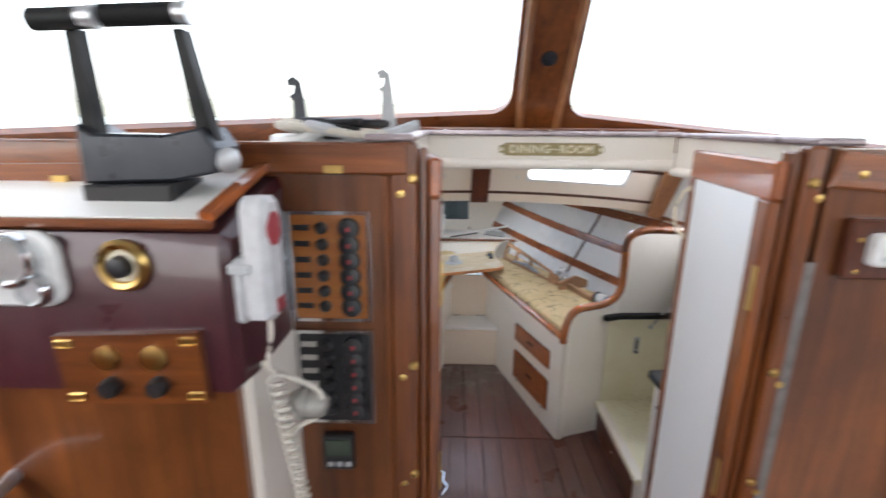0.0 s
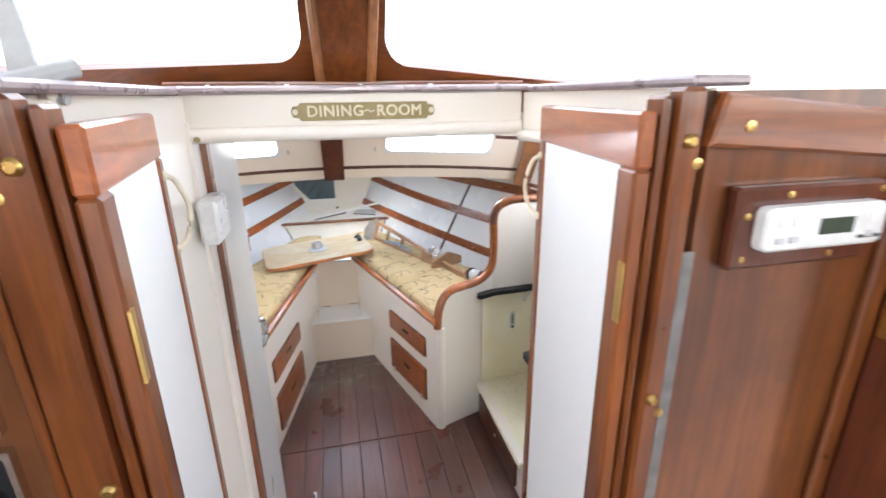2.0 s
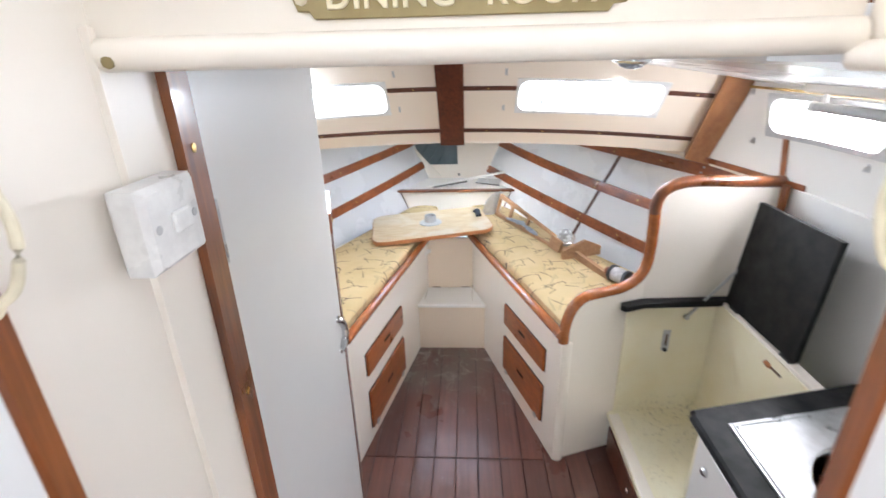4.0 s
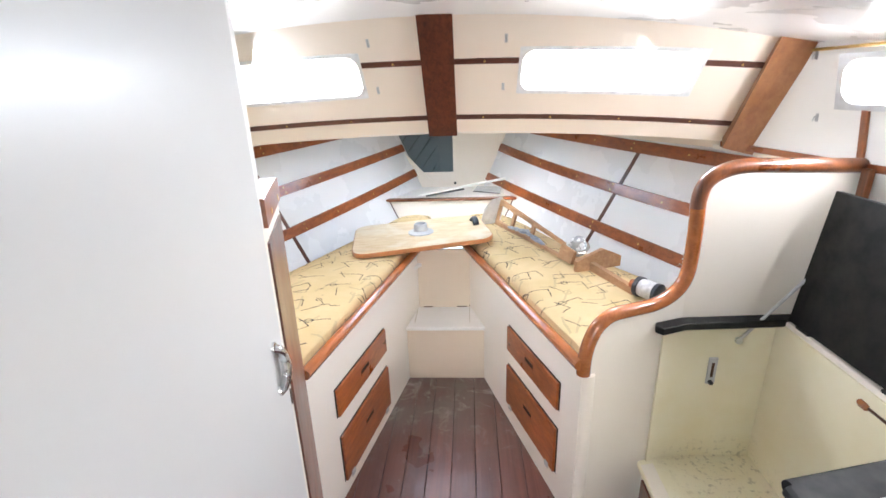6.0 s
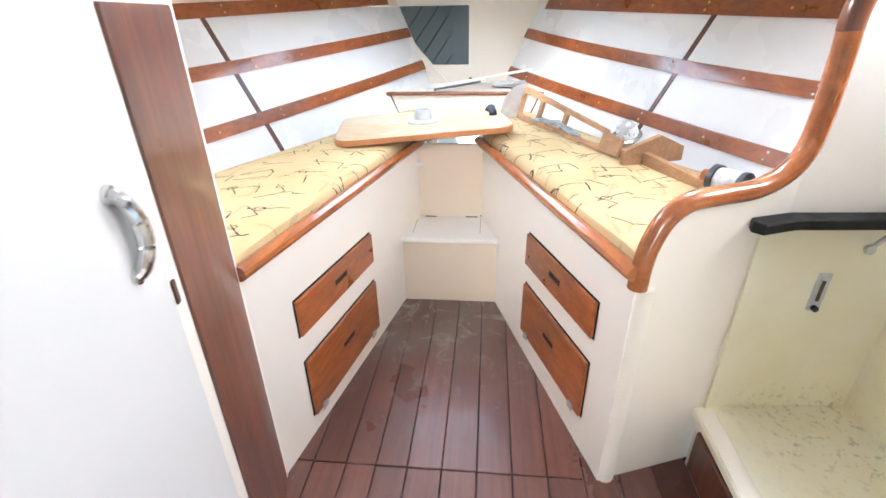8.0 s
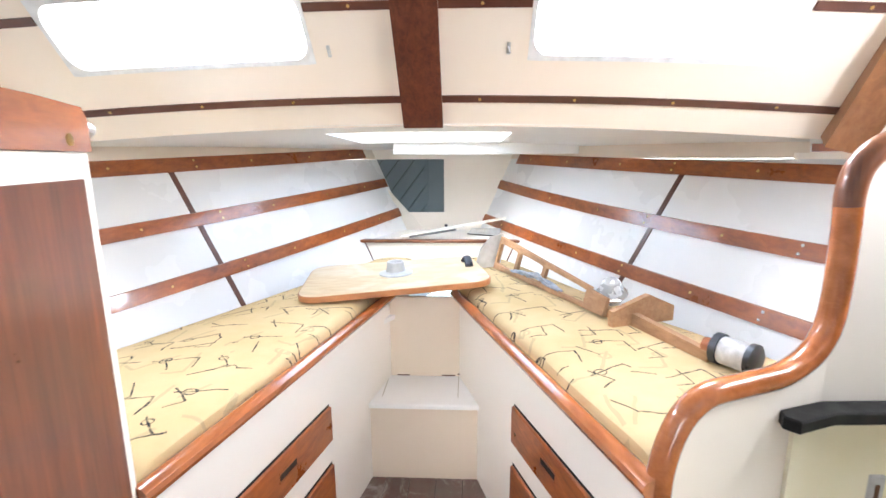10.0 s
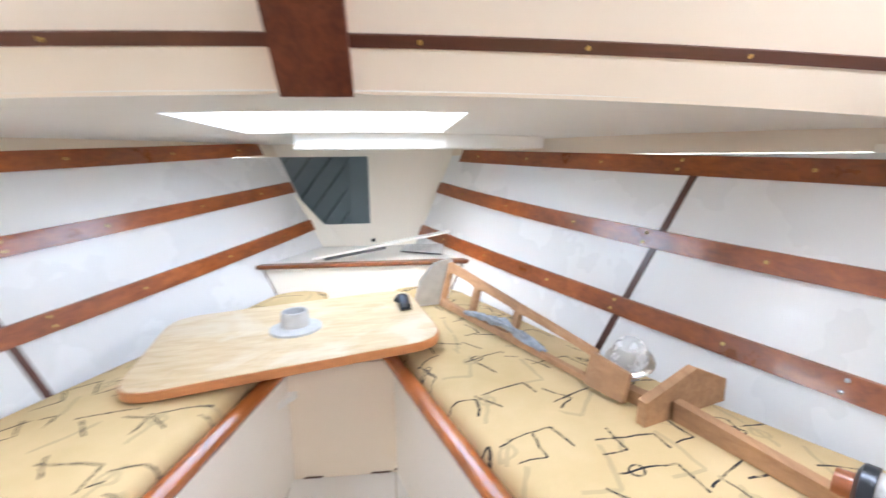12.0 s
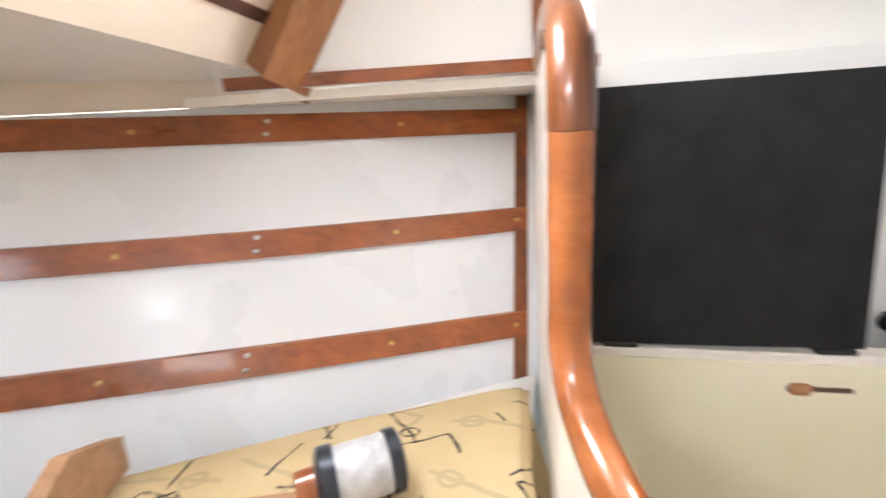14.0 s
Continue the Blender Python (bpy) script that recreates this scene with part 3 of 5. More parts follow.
sk = thing("window_skylight", (0, 3.88, 1.45), "square foredeck hatch with a white translucent pane", "skylight", kind="structure")
part("window_frame", holed((-0.40, 3.52, 0.41, 4.25), (-0.335, 3.58, 0.345, 4.19), 0.02, lambda a, b: (a, b, 1.442), lambda a, b: (a, b, 1.475)), white, sk)
part("pane", box((-0.35, 3.56, 1.478), (0.36, 4.21, 1.484)), acrylic, sk)
solid("deck_beam", box((-0.20, 4.26, 1.310), (0.78, 4.31, 1.392), 0.004), white, "white painted deck beam under the foredeck", "beam", "structure")

# trunk front
TX = ((-1.30, -0.005, (-0.925, 1.566, -0.245, 1.717)), (0.11, 1.255, (0.365, 1.568, 1.015, 1.720)))
for k, (x0, x1, hole) in enumerate(TX):
    tf = solid(f"wall_trunk_front_{k + 1}", holed((x0, 1.393, x1, 1.86), hole, 0.045, lambda a, b: (a, front_y(a, b), b - sag(a)), lambda a, b: (a, front_y(a, b) + 0.035, b + 0.03 - sag(a))), cream_side,
               "cream panelled front of the cabin trunk with a window", "wall", "structure")
    win = thing(f"window_{k + 1}", ((hole[0] + hole[2]) / 2, front_y(0.6, 1.66), 1.66), "long low rounded window in the cabin front", "window", kind="structure")
    part("window_frame", holed((hole[0] - 0.006, hole[1] - 0.006, hole[2] + 0.006, hole[3] + 0.006), (hole[0] + 0.006, hole[1] + 0.006, hole[2] - 0.006, hole[3] - 0.006), 0.042,
                               lambda a, b: (a, front_y(a, b) - 0.003, b - sag(a)), lambda a, b: (a, front_y(a, b) + 0.012, b + 0.01 - sag(a))), white_pl, win)
    pn = part("pane", sheet(lambda u, v: (u, front_y(u, v) + 0.02, v + 0.015 - sag(u)), span(hole[0] - 0.01, hole[2] + 0.01, 8), (hole[1] - 0.01, hole[3] + 0.01)), glass, win)
    pn.visible_shadow = False
    for zc in (1.467, 1.680):
        hh = 0.0085
        spans = [(x0, x1)] if zc < 1.6 else ([(x0, hole[0] - 0.008), (hole[2] + 0.008, x1)])
        for a, b in spans:
            st = part("trim_strip", sheet(lambda u, v: (u, front_y(u, zc + v * hh) - 0.007, zc + v * hh - sag(u)), span(a, b, 8), (-1, 1), (0, 0.012, 0.009)), strip_wood, tf)
            for j in range(max(1, int((b - a) / 0.28))):
                x = a + 0.12 + j * 0.28
                part("brass_screw", plug((x, front_y(x, zc) - 0.0075, zc - sag(x)), (0, -0.76, -0.65), 0.0045), brass, st)
    xs = (hole[0] - 0.06, hole[2] + 0.06) if k else (hole[2] + 0.05, hole[0] - 0.05)
    for x in xs:
        for z in (1.586, 1.750):
            hk = thing("curtain_clip", (x, front_y(x, z), z), "small metal curtain clip on the cream panel", "clip", "curtain clips")
            part("plate", slab([(x - 0.005, front_y(x, z - 0.012) - 0.003, z - 0.012), (x + 0.005, front_y(x, z - 0.012) - 0.003, z - 0.012), (x + 0.005, front_y(x, z + 0.014) - 0.003, z + 0.014), (x - 0.005, front_y(x, z + 0.014) - 0.003, z + 0.014)], -0.003), steel, hk)
            part("hook", tube([(x, front_y(x, z) - 0.004, z + 0.008), (x, front_y(x, z) - 0.013, z + 0.002), (x + 0.004, front_y(x, z) - 0.012, z - 0.012)], 0.0025, 6), steel, hk)

cb = thing("centre_beam", (0.04, 3.2, 1.38), "dark mahogany centre post on the cabin front", "post", kind="structure")
part("post", sheet(lambda u, v: (u, front_y(u, v) - 0.03, v), (-0.008, -0.004, 0.112, 0.116), span(1.386, 1.85, 6), (0, 0.034, 0.02)), dark_z, cb)
for s in (1, -1):
    x = CX + s * 1.253
    cp = thing("corner_post", (x, 3.19, 1.32), "thick varnished corner post of the cabin trunk", "post", kind="structure")
    lo, hi = Vector((x, 3.155, 1.297)), Vector((x - s * 0.030, 2.755, 1.867))
    part("post", slab([lo + Vector((-0.065, 0, 0.02)), lo + Vector((0.05, -0.02, -0.01)), hi + Vector((0.05, -0.02, 0)), hi + Vector((-0.06, 0, 0))], -0.07), teak_z, cp)
    part("trim", slab([lo + Vector((s * 0.075, 0.0, -0.02)), lo + Vector((s * 0.09, 0.0, -0.02)), hi + Vector((s * 0.085, 0, 0)), hi + Vector((s * 0.07, 0, 0))], -0.03 * s), mah_z, cp)

# trunk sides, side decks
SIDE_WIN = (2.24, 1.500, 2.76, 1.640)


def trunk_side(s):
    def face(y, z):
        x = 1.43 - 0.20 * max(0.0, y - 2.55) - 0.14 * max(0.0, z - 1.31)
        return Vector((CX + s * (x - 0.03), y, z))
    return face


for s, name in ((1, "wall_trunk_starboard"), (-1, "wall_trunk_port")):
    f = trunk_side(s)
    w = solid(name, holed((0.73, 1.305, 3.30, 1.87), SIDE_WIN, 0.05, f, lambda a, b: f(a, b) + Vector((s * 0.05, 0, 0))), white, "white painted side of the cabin trunk with a window", "wall", "structure")
    win = thing("window_side", tuple(f(2.38, 1.61)), "rounded side window with a grey aluminium frame", "window", kind="structure")
    a, b, c, d = SIDE_WIN
    part("window_frame", holed((a - 0.014, b - 0.014, c + 0.014, d + 0.014), (a + 0.004, b + 0.004, c - 0.004, d - 0.004), 0.048, lambda u, v: f(u, v) - Vector((s * 0.008, 0, 0)), lambda u, v: f(u, v) + Vector((s * 0.02, 0, 0))), alu, win)
    pn = part("pane", sheet(lambda u, v: f(u, v) + Vector((s * 0.03, 0, 0)), (a - 0.01, c + 0.01), (b - 0.01, d + 0.01)), glass, win)
    pn.visible_shadow = False
    part("ledge_strip", sheet(lambda u, v: f(u, 1.318 + v * 0.012) - Vector((s * 0.012, 0, 0)), span(2.56, 3.28, 4), (-1, 1), (s * 0.01, 0, 0)), mah_y, w)
    part("upright_strip", sheet(lambda u, v: f(2.675 + v * 0.010, u) - Vector((s * 0.008, 0, 0)), span(1.33, 1.488, 2), (-1, 1), (s * 0.008, 0, 0)), mah_z, w)
    solid("side_deck", prism([(CX + s * 2.1, 0.72), (CX + s * 2.0, 2.5), (CX + s * 1.56, 3.4), (CX + s * 1.27, 3.4), (CX + s * 1.41, 2.55), (CX + s * 1.41, 0.72)], 1.283, 1.303), cream, "cream painted underside of the side deck", "deck", "structure")
    for y, z in ((2.84, 1.457), (2.86, 1.655), (2.3, 1.455)):
        p = f(y, z)
        hk = thing("curtain_clip", tuple(p), "small metal curtain clip on the white panel", "clip", "curtain clips")
        part("plate", box((p[0] - 0.002 - s * 0.001, y - 0.005, z - 0.013), (p[0] + 0.001, y + 0.005, z + 0.013)), steel, hk)
        part("hook", tube([(p[0], y, z + 0.006), (p[0] - s * 0.011, y, z), (p[0] - s * 0.010, y + 0.004, z - 0.012)], 0.0025, 6), steel, hk)

solid("ceiling", sheet(lambda u, v: (u, v, 1.827 - 0.080 * (u - CX) ** 2), span(-1.40, 1.46, 16), (1.252, 2.99), (0, 0, 0.04)), gloss, "glossy white cabin ceiling", "ceiling", "structure")
solid("wall_galley_side", box((1.405, 0.73, 0.0), (1.44, 2.62, 1.306)), white, "white galley side wall", "wall", "structure")
solid("wall_head_side", box((-1.46, 1.16, 0.0), (-1.40, 2.5, 1.306)), white, "white wall of the toilet compartment", "wall", "structure")
solid("wall_cabin_aft", box((0.46, 0.73, 0.0), (1.46, 0.75, 1.80)), white, "white aft wall of the galley", "wall", "structure")
solid("wall_head_aft", box((-1.46, 1.16, 0.0), (-0.215, 1.19, 1.845)), white, "white aft wall of the toilet compartment", "wall", "structure")

# curtain rod, tube lamp and ceiling lamp
rod = thing("curtain_rod", (1.30, 2.6, 1.78), "thin brass curtain rod along the cabin side", "curtain rod")
part("rod", tube([(1.31, 2.91, 1.672), (1.345, 2.05, 1.672)], 0.005, 8), brass, rod)
part("bracket", box((1.305, 2.893, 1.665), (1.345, 2.907, 1.679), 0.002), brass, rod)
tl = thing("tube_lamp", (1.30, 2.2, 1.74), "grey tube lamp under a cream box at the cabin side", "lamp")
part("housing", box((1.27, 1.80, 1.676), (1.38, 2.49, 1.722), 0.006), cream, tl)
part("tube", tube([(1.295, 2.45, 1.632), (1.295, 1.85, 1.632)], 0.016, 12), grey_pl, tl)
part("bracket", box((1.288, 2.40, 1.640), (1.302, 2.415, 1.678), 0.002), white_pl, tl)
part("bracket", box((1.288, 1.90, 1.640), (1.302, 1.915, 1.678), 0.002), white_pl, tl)
part("end_cap", lathe([(0.018, 0), (0.018, 0.02), (0.012, 0.024)], (1.295, 2.44, 1.632), (0, 1, 0), 12), white_pl, tl)
dl = thing("ceiling_lamp", (0.57, 2.12, 1.80), "round chrome ceiling lamp with a clear lens", "lamp")
part("rim", lathe([(0.052, 0), (0.05, -0.012), (0.038, -0.018), (0.036, -0.010)], (0.57, 2.12, 1.804), (0.08, 0, 1), 24), chrome, dl)
part("lens", lathe([(0.036, 0), (0.03, -0.012), (0.01, -0.018)], (0.57, 2.12, 1.791), (0.08, 0, 1), 20), dome_m, dl)

# ---- berths ----
TOP = 0.705
for side, word in ((1, "starboard"), (-1, "port")):
    y0 = BED_END[side]
    bx = lambda y: berth_x(side, y)
    bt = thing("berth", (bx(3.0), 3.0, 0.0), "cream painted V-berth base with a mahogany edge rail" if side > 0 else "cream painted V-berth base ending at a dark veneer panel", "berth", "V-berths")
    part("front_panel", slab([(bx(y0), y0, 0.0), (bx(3.72), 3.72, 0.0), (bx(3.72), 3.72, TOP - 0.02), (bx(y0), y0, TOP - 0.02)], 0.02 * side), cream, bt)
    top = part("platform", sheet(lambda u, v: (bx(u) + side * 0.02 + (hull_at(side, u, 0.6)[0] - bx(u) - side * 0.03) * v if u < 3.72 else CX + side * 0.12 + (hull_at(side, u, 0.6)[0] - CX - side * 0.12) * v, u, 0.62),
                                 [y0 + (0.20 if side > 0 else 0.03)] + span(y0 + 0.24, 3.72, 6) + [3.721, 4.2, 4.51], (0, 1), (0, 0, -0.02)), white, bt)
    line = [(bx(y) - side * 0.004, y, TOP) for y in span(y0 + (0.0 if side > 0 else 0.0), 3.72, 8)]
    part("edge_rail", tube(line, 0.024, 12, flat=0.85), rail_wood, bt)
    # drawer fronts, seen as flush mahogany boards with finger slots
    # lower and upper edge of each front, at its aft and at its fore end
    fronts = (((0.424, 0.402), (0.544, 0.527), "drawer"), ((0.126, 0.104), (0.337, 0.318), "door")) if side > 0 else (((0.389, 0.381), (0.513, 0.502), "drawer"), ((0.072, 0.074), (0.293, 0.293), "door"))
    ya, yb = (2.616, 3.088) if side > 0 else (2.607, 3.105)
    n = Vector((-1, -0.315, 0)).normalized() if side > 0 else Vector((1, -0.204, 0)).normalized()
    for low, high, what in fronts:

        def on(u, v, out, grow=0.0):
            """u along the front, v up it, out of its face; grow widens it all round."""
            y = ya + (yb - ya) * u + (grow if u > 0.5 else -grow)
            za, zb = low[0] + (low[1] - low[0]) * u, high[0] + (high[1] - high[0]) * u
            return Vector((bx(y), y, za + (zb - za) * v + (grow if v > 0.5 else -grow))) + n * out

        def patch(u0, u1, v0, v1, out, thick, grow=0.0):
            return slab([on(u0, v0, out, grow), on(u1, v0, out, grow), on(u1, v1, out, grow), on(u0, v1, out, grow)], -side * thick)

        part("drawer_gap", patch(0, 1, 0, 1, 0.0005, 0.001, 0.004), joint_m, bt)
        bmf = patch(0, 1, 0, 1, 0.002, 0.011)
        bmesh.ops.recalc_face_normals(bmf, faces=bmf.faces[:])
        bmesh.ops.bevel(bmf, geom=bmf.edges[:], offset=0.003, segments=1, affect="EDGES")
        fr = part("drawer_front", bmf, mah_y, bt)
        vm, dv = 0.56, 0.010 / (high[0] - low[0])
        part("finger_slot", patch(0.42, 0.58, vm - dv, vm + dv, 0.0132, 0.0005), joint_m, fr)
        part("slot_lip", patch(0.415, 0.585, vm + dv, vm + 1.7 * dv, 0.0130, 0.0022), mah_y, fr)
        part("slot_lip", patch(0.415, 0.585, vm - 1.6 * dv, vm - dv, 0.0130, 0.0022), mah_y, fr)
        if what == "door":
            for u in (0.10, 0.88):
                hg_ = part("hinge", patch(u - 0.028, u + 0.028, -0.05, 0.07, 0.0132, 0.003), steel, fr)
                part("hinge_pin", tube([on(u - 0.03, 0.008, 0.016), on(u + 0.03, 0.008, 0.016)], 0.0035, 6), steel, hg_)

# starboard partition with its bent rail
PS = 0.36
part_y = lambda x: 2.49 + PS * (min(x, 0.90) - 0.53) + 0.06 * (max(x, 0.90) - 0.90)
PROFILE = [(0.545, 0.660), (0.547, 0.725), (0.560, 0.785), (0.586, 0.835), (0.632, 0.866), (0.705, 0.872), (0.795, 0.878), (0.862, 0.908), (0.898, 0.960), (0.906, 1.04), (0.905, 1.15), (0.902, 1.230), (0.918, 1.283), (0.962, 1.316), (1.04, 1.332), (1.2, 1.328), (1.43, 1.320)]
rail = smooth_path([(x, part_y(x) + 0.012, z) for x, z in PROFILE], 5)
pw = thing("partition", (0.9, 2.57, 0.0), "cream partition with a curved mahogany edge rail", "partition")
poly = [(p.x, p.z) for p in rail] + [(1.80, 1.28), (1.80, 0.0), (0.545, 0.0)]
bm = prism(poly, 0.0, 0.024, axis="y")
bmesh.ops.bisect_plane(bm, geom=bm.verts[:] + bm.edges[:] + bm.faces[:], plane_co=(0.90, 0, 0), plane_no=(1, 0, 0))
for v in bm.verts:
    v.co.y += part_y(v.co.x)
part("panel", bm, cream, pw)
part("corner", lathe([(0.028, 0), (0.028, 0.66)], (0.558, 2.512, 0), (0, 0, 1), 24), cream, pw)
cut = next(k for k, p in enumerate(rail) if p.z > 1.19)
part("curved_rail", tube(rail[:cut + 1], 0.0238, 16, up=(0.24, -0.97, 0)), rail_wood, pw)
part("upper_rail", tube(rail[cut:], 0.0241, 16, up=(0.24, -0.97, 0)), mah_z, pw, "darker upper length of the rail")
part("end_strip", box((1.38, 2.605, 1.10), (1.398, 2.640, 1.318), 0.002), mah_z, pw)
part("black_ledge", prism([(0.81, part_y(0.81) - 0.048), (0.90, part_y(0.9) - 0.045), (1.34, part_y(1.34) - 0.045), (1.34, part_y(1.34) + 0.008), (0.90, part_y(0.9) + 0.008), (0.80, part_y(0.8) + 0.006), (0.79, part_y(0.79) - 0.02)], 0.785, 0.812, 0.003), black_lam, pw)

# step box between the berths
sb = thing("step_box", (0.02, 3.5, 0.0), "cream painted step at the bow end of the floor", "step")
# upright faces take the shaded beige, the tread stays white
part("riser", box((-0.235, FLOOR_Y, -0.005), (0.275, FLOOR_Y + 0.018, 0.314)), step_shade, sb)
part("tread", prism([(-0.215, FLOOR_Y - 0.014), (0.262, FLOOR_Y - 0.014), (0.185, 3.68), (-0.165, 3.68)], 0.314, 0.334, 0.004), white, sb)
bp = part("back_panel", box((-0.20, 3.67, 0.32), (0.21, 3.69, 0.70)), step_shade, sb)
for x0, x1, z in ((-0.165, -0.145, 0.340), (-0.115, -0.060, 0.337), (0.085, 0.145, 0.338), (0.155, 0.172, 0.345)):
    part("rust_seam", box((x0, 3.6665, z - 0.0025), (x1, 3.671, z + 0.0025), 0.001), rust, bp)
for x in (-0.150, 0.160):
    part("paint_crack", box((x - 0.001, FLOOR_Y + 0.05, 0.3335), (x + 0.001, 3.668, 0.3346)), old_brass, sb)


def cushion(side):
    y0 = BED_END[side] + (0.055 if side > 0 else 0.035)

    def inner(y):
        return side * max(side * berth_x(side, y) + 0.024, side * CX + 0.13)

    ys = [y0 + 0.0, y0 + 0.004, y0 + 0.02] + span(y0 + 0.06, 4.24, 26) + [4.27, 4.286, 4.29]
    bm = bmesh.new()
    rows = []
    for i, y in enumerate(ys):
        a, b = inner(y), (1.05 - 0.475 * (y - 3) if side > 0 else -0.91 + 0.45 * (y - 3))
        end = {0: 0.045, 1: 0.018, 2: 0.004}.get(i, {len(ys) - 1: 0.045, len(ys) - 2: 0.018, len(ys) - 3: 0.004}.get(i, 0.0))
        row = []
        for s, z in ((0.0, 0.648), (0.0, 0.705), (0.012, 0.728), (0.035, 0.740), (0.08, 0.746), (0.2, 0.750), (0.4, 0.752), (0.6, 0.750), (0.8, 0.742), (0.93, 0.730), (0.985, 0.712), (1.0, 0.690), (1.0, 0.645)):
            x = a + (b - a) * s
            wob = 0.004 * noise.noise(Vector((x * 5, y * 5, side)))
            zz = z - end if z > 0.70 else z
            yy = y + ((part_y(x) - part_y(a)) * max(0.0, 1 - (y - y0) / 0.9) if side > 0 else 0.0)
            row.append(bm.verts.new((x, yy, zz + (wob if z > 0.7 else 0))))
        rows.append(row)
    for p, q in zip(rows, rows[1:]):
        for k in range(len(p) - 1):
            bm.faces.new((p[k], p[k + 1], q[k + 1], q[k]))
        bm.faces.new((p[-1], p[0], q[0], q[-1]))
    # the ends follow the slant of the boards behind them
    for row in (rows[0], rows[-1]):
        foot = [bm.verts.new((v.co.x, v.co.y, 0.646)) for v in row[1:-1]]
        foot = [row[0], *foot, row[-1]]
        for k in range(len(row) - 1):
            ring = []
            for v in (row[k], row[k + 1], foot[k + 1], foot[k]):
                if v not in ring:
                    ring.append(v)
            if len(ring) > 2:
                bm.faces.new(ring)
    ob = thing("cushion", (inner(3.0), 3.0, 0.645), "yellow berth cushion printed with dark brush strokes", "cushion", "berth cushions")
    part("cover", bm, fabric, ob)
    return ob


cushion(1), cushion(-1)

# ---- table lying upside down across the berths ----
corner = [(-0.45, 3.37), (0.31, 3.565), (0.215, 4.06), (-0.545, 3.905)]
poly = []
for k, c in enumerate(corner):
    p, q = Vector(corner[k - 1]), Vector(corner[(k + 1) % 4])
    c = Vector(c)
    a, b = c + (p - c).normalized() * 0.10, c + (q - c).normalized() * 0.10
    poly += [tuple(a.lerp(c, 2 * t * (1 - t) * 1.0).lerp(b, t * t) if False else (1 - t) ** 2 * a + 2 * t * (1 - t) * c + t * t * b) for t in span(0, 1, 6)]
tilt = Matrix.Translation((-0.1, 3.7, 0.778)) @ Matrix.Rotation(radians(-2.0), 4, "Y") @ Matrix.Translation((0.1, -3.7, 0.0))
tb = thing("table", (-0.1, 3.7, 0.766), "worn light wood table top lying upside down across the cushions", "table")
part("tabletop", prism(poly, -0.011, 0.013, 0.002, m=tilt), table_side, tb)
inset = [tuple(Vector(p).lerp(Vector((-0.1175, 3.725)), 0.012)) for p in poly]
part("underside", prism(inset, 0.0128, 0.0150, m=tilt), table_top_m, tb, "worn pale laminate underside")
fl = tilt @ Vector((-0.117, 3.72, 0.0145))
part("leg_socket", lathe([(0.074, 0), (0.074, 0.007), (0.042, 0.014), (0.037, 0.055), (0.034, 0.057), (0.030, 0.055), (0.030, 0.02)], fl, (-0.035, 0, 1), 28), grey_pl, tb, "grey round leg socket")
h = tilt @ Vector((0.195, 3.85, 0.0145))
part("catch", tube(smooth_path([h + Vector((0.012, -0.045, 0.004)), h + Vector((0.008, -0.03, 0.022)), h + Vector((0, 0.005, 0.036)), h + Vector((-0.012, 0.035, 0.014))], 4), 0.019, 8, flat=0.55), dark_metal, tb, "dark metal catch")

# ---- clutter on the starboard cushion ----
Z = 0.752
fr = thing("wooden_fiddle_rack", (0.5, 3.6, Z), "long unvarnished wooden rack with oval cut-outs lying on the cushion", "rack")
a, b = Vector((0.325, 3.99, 0)), Vector((0.665, 3.27, 0))
d, up = (b - a).normalized(), Vector((0, 0, 1))
L = (b - a).length


def rackp(s, z, out=0.0):
    p = a + d * s
    out = out + 0.28 * z
    return Vector((p.x - d.y * out, p.y + d.x * out, Z + 0.006 + z))


def rack_top(s):
    return 0.152 - 0.090 * s / L


def extruded(points, shift):
    """A flat outline given thickness."""
    bm = bmesh.new()
    lo_, hi_ = [bm.verts.new(p) for p in points], [bm.verts.new(p + shift) for p in points]
    bm.faces.new(lo_), bm.faces.new(hi_[::-1])
    for k in range(len(lo_)):
        bm.faces.new((lo_[k], lo_[(k + 1) % len(lo_)], hi_[(k + 1) % len(hi_)], hi_[k]))
    bmesh.ops.recalc_face_normals(bm, faces=bm.faces[:])
    return bm


for s0, s1 in ((0.0, 0.19), (0.19, 0.40), (0.40, 0.69)):
    ra, rb = 0.012 if s0 > 0 else 0.020, 0.012
    part("slotted_board", holed((s0, 0.0, s1, 1.0), (s0 + ra, 0.15, s1 - rb, 0.83), 0.05, lambda u, v: rackp(u, v * rack_top(u)), lambda u, v: rackp(u, v * rack_top(u), 0.016)), raw_wood, fr)
part("solid_board", slab([rackp(0.69, 0.0), rackp(L, 0.0), rackp(L, rack_top(L)), rackp(0.69, rack_top(0.69))], 0.016), raw_wood, fr)
outline = [rackp(-0.01 + 0.25 * o, z, o) for o, z in ((-0.080, 0.0), (0.035, 0.0), (0.035, 0.135), (0.012, 0.165), (-0.045, 0.150), (-0.080, 0.090))]
part("end_plate", extruded(outline, -d * 0.012), alu, fr, "grey metal end plate")
random.seed(5)
cord_m = plain("blue_grey_cord", (0.36, 0.40, 0.45), 0.7, wear=0.4)
for k in range(9):
    s_, e_ = 0.16 + 0.05 * random.random(), 0.47 + 0.07 * random.random()
    pts = [rackp(s_ + (e_ - s_) * j / 6, 0.022 + 0.028 * random.random() * math.sin(3.14 * j / 6), -0.012 + 0.030 * random.random()) for j in range(7)]
    part("cord", tube(smooth_path(pts, 4), 0.0038, 6), cord_m, fr, "blue-grey cord")

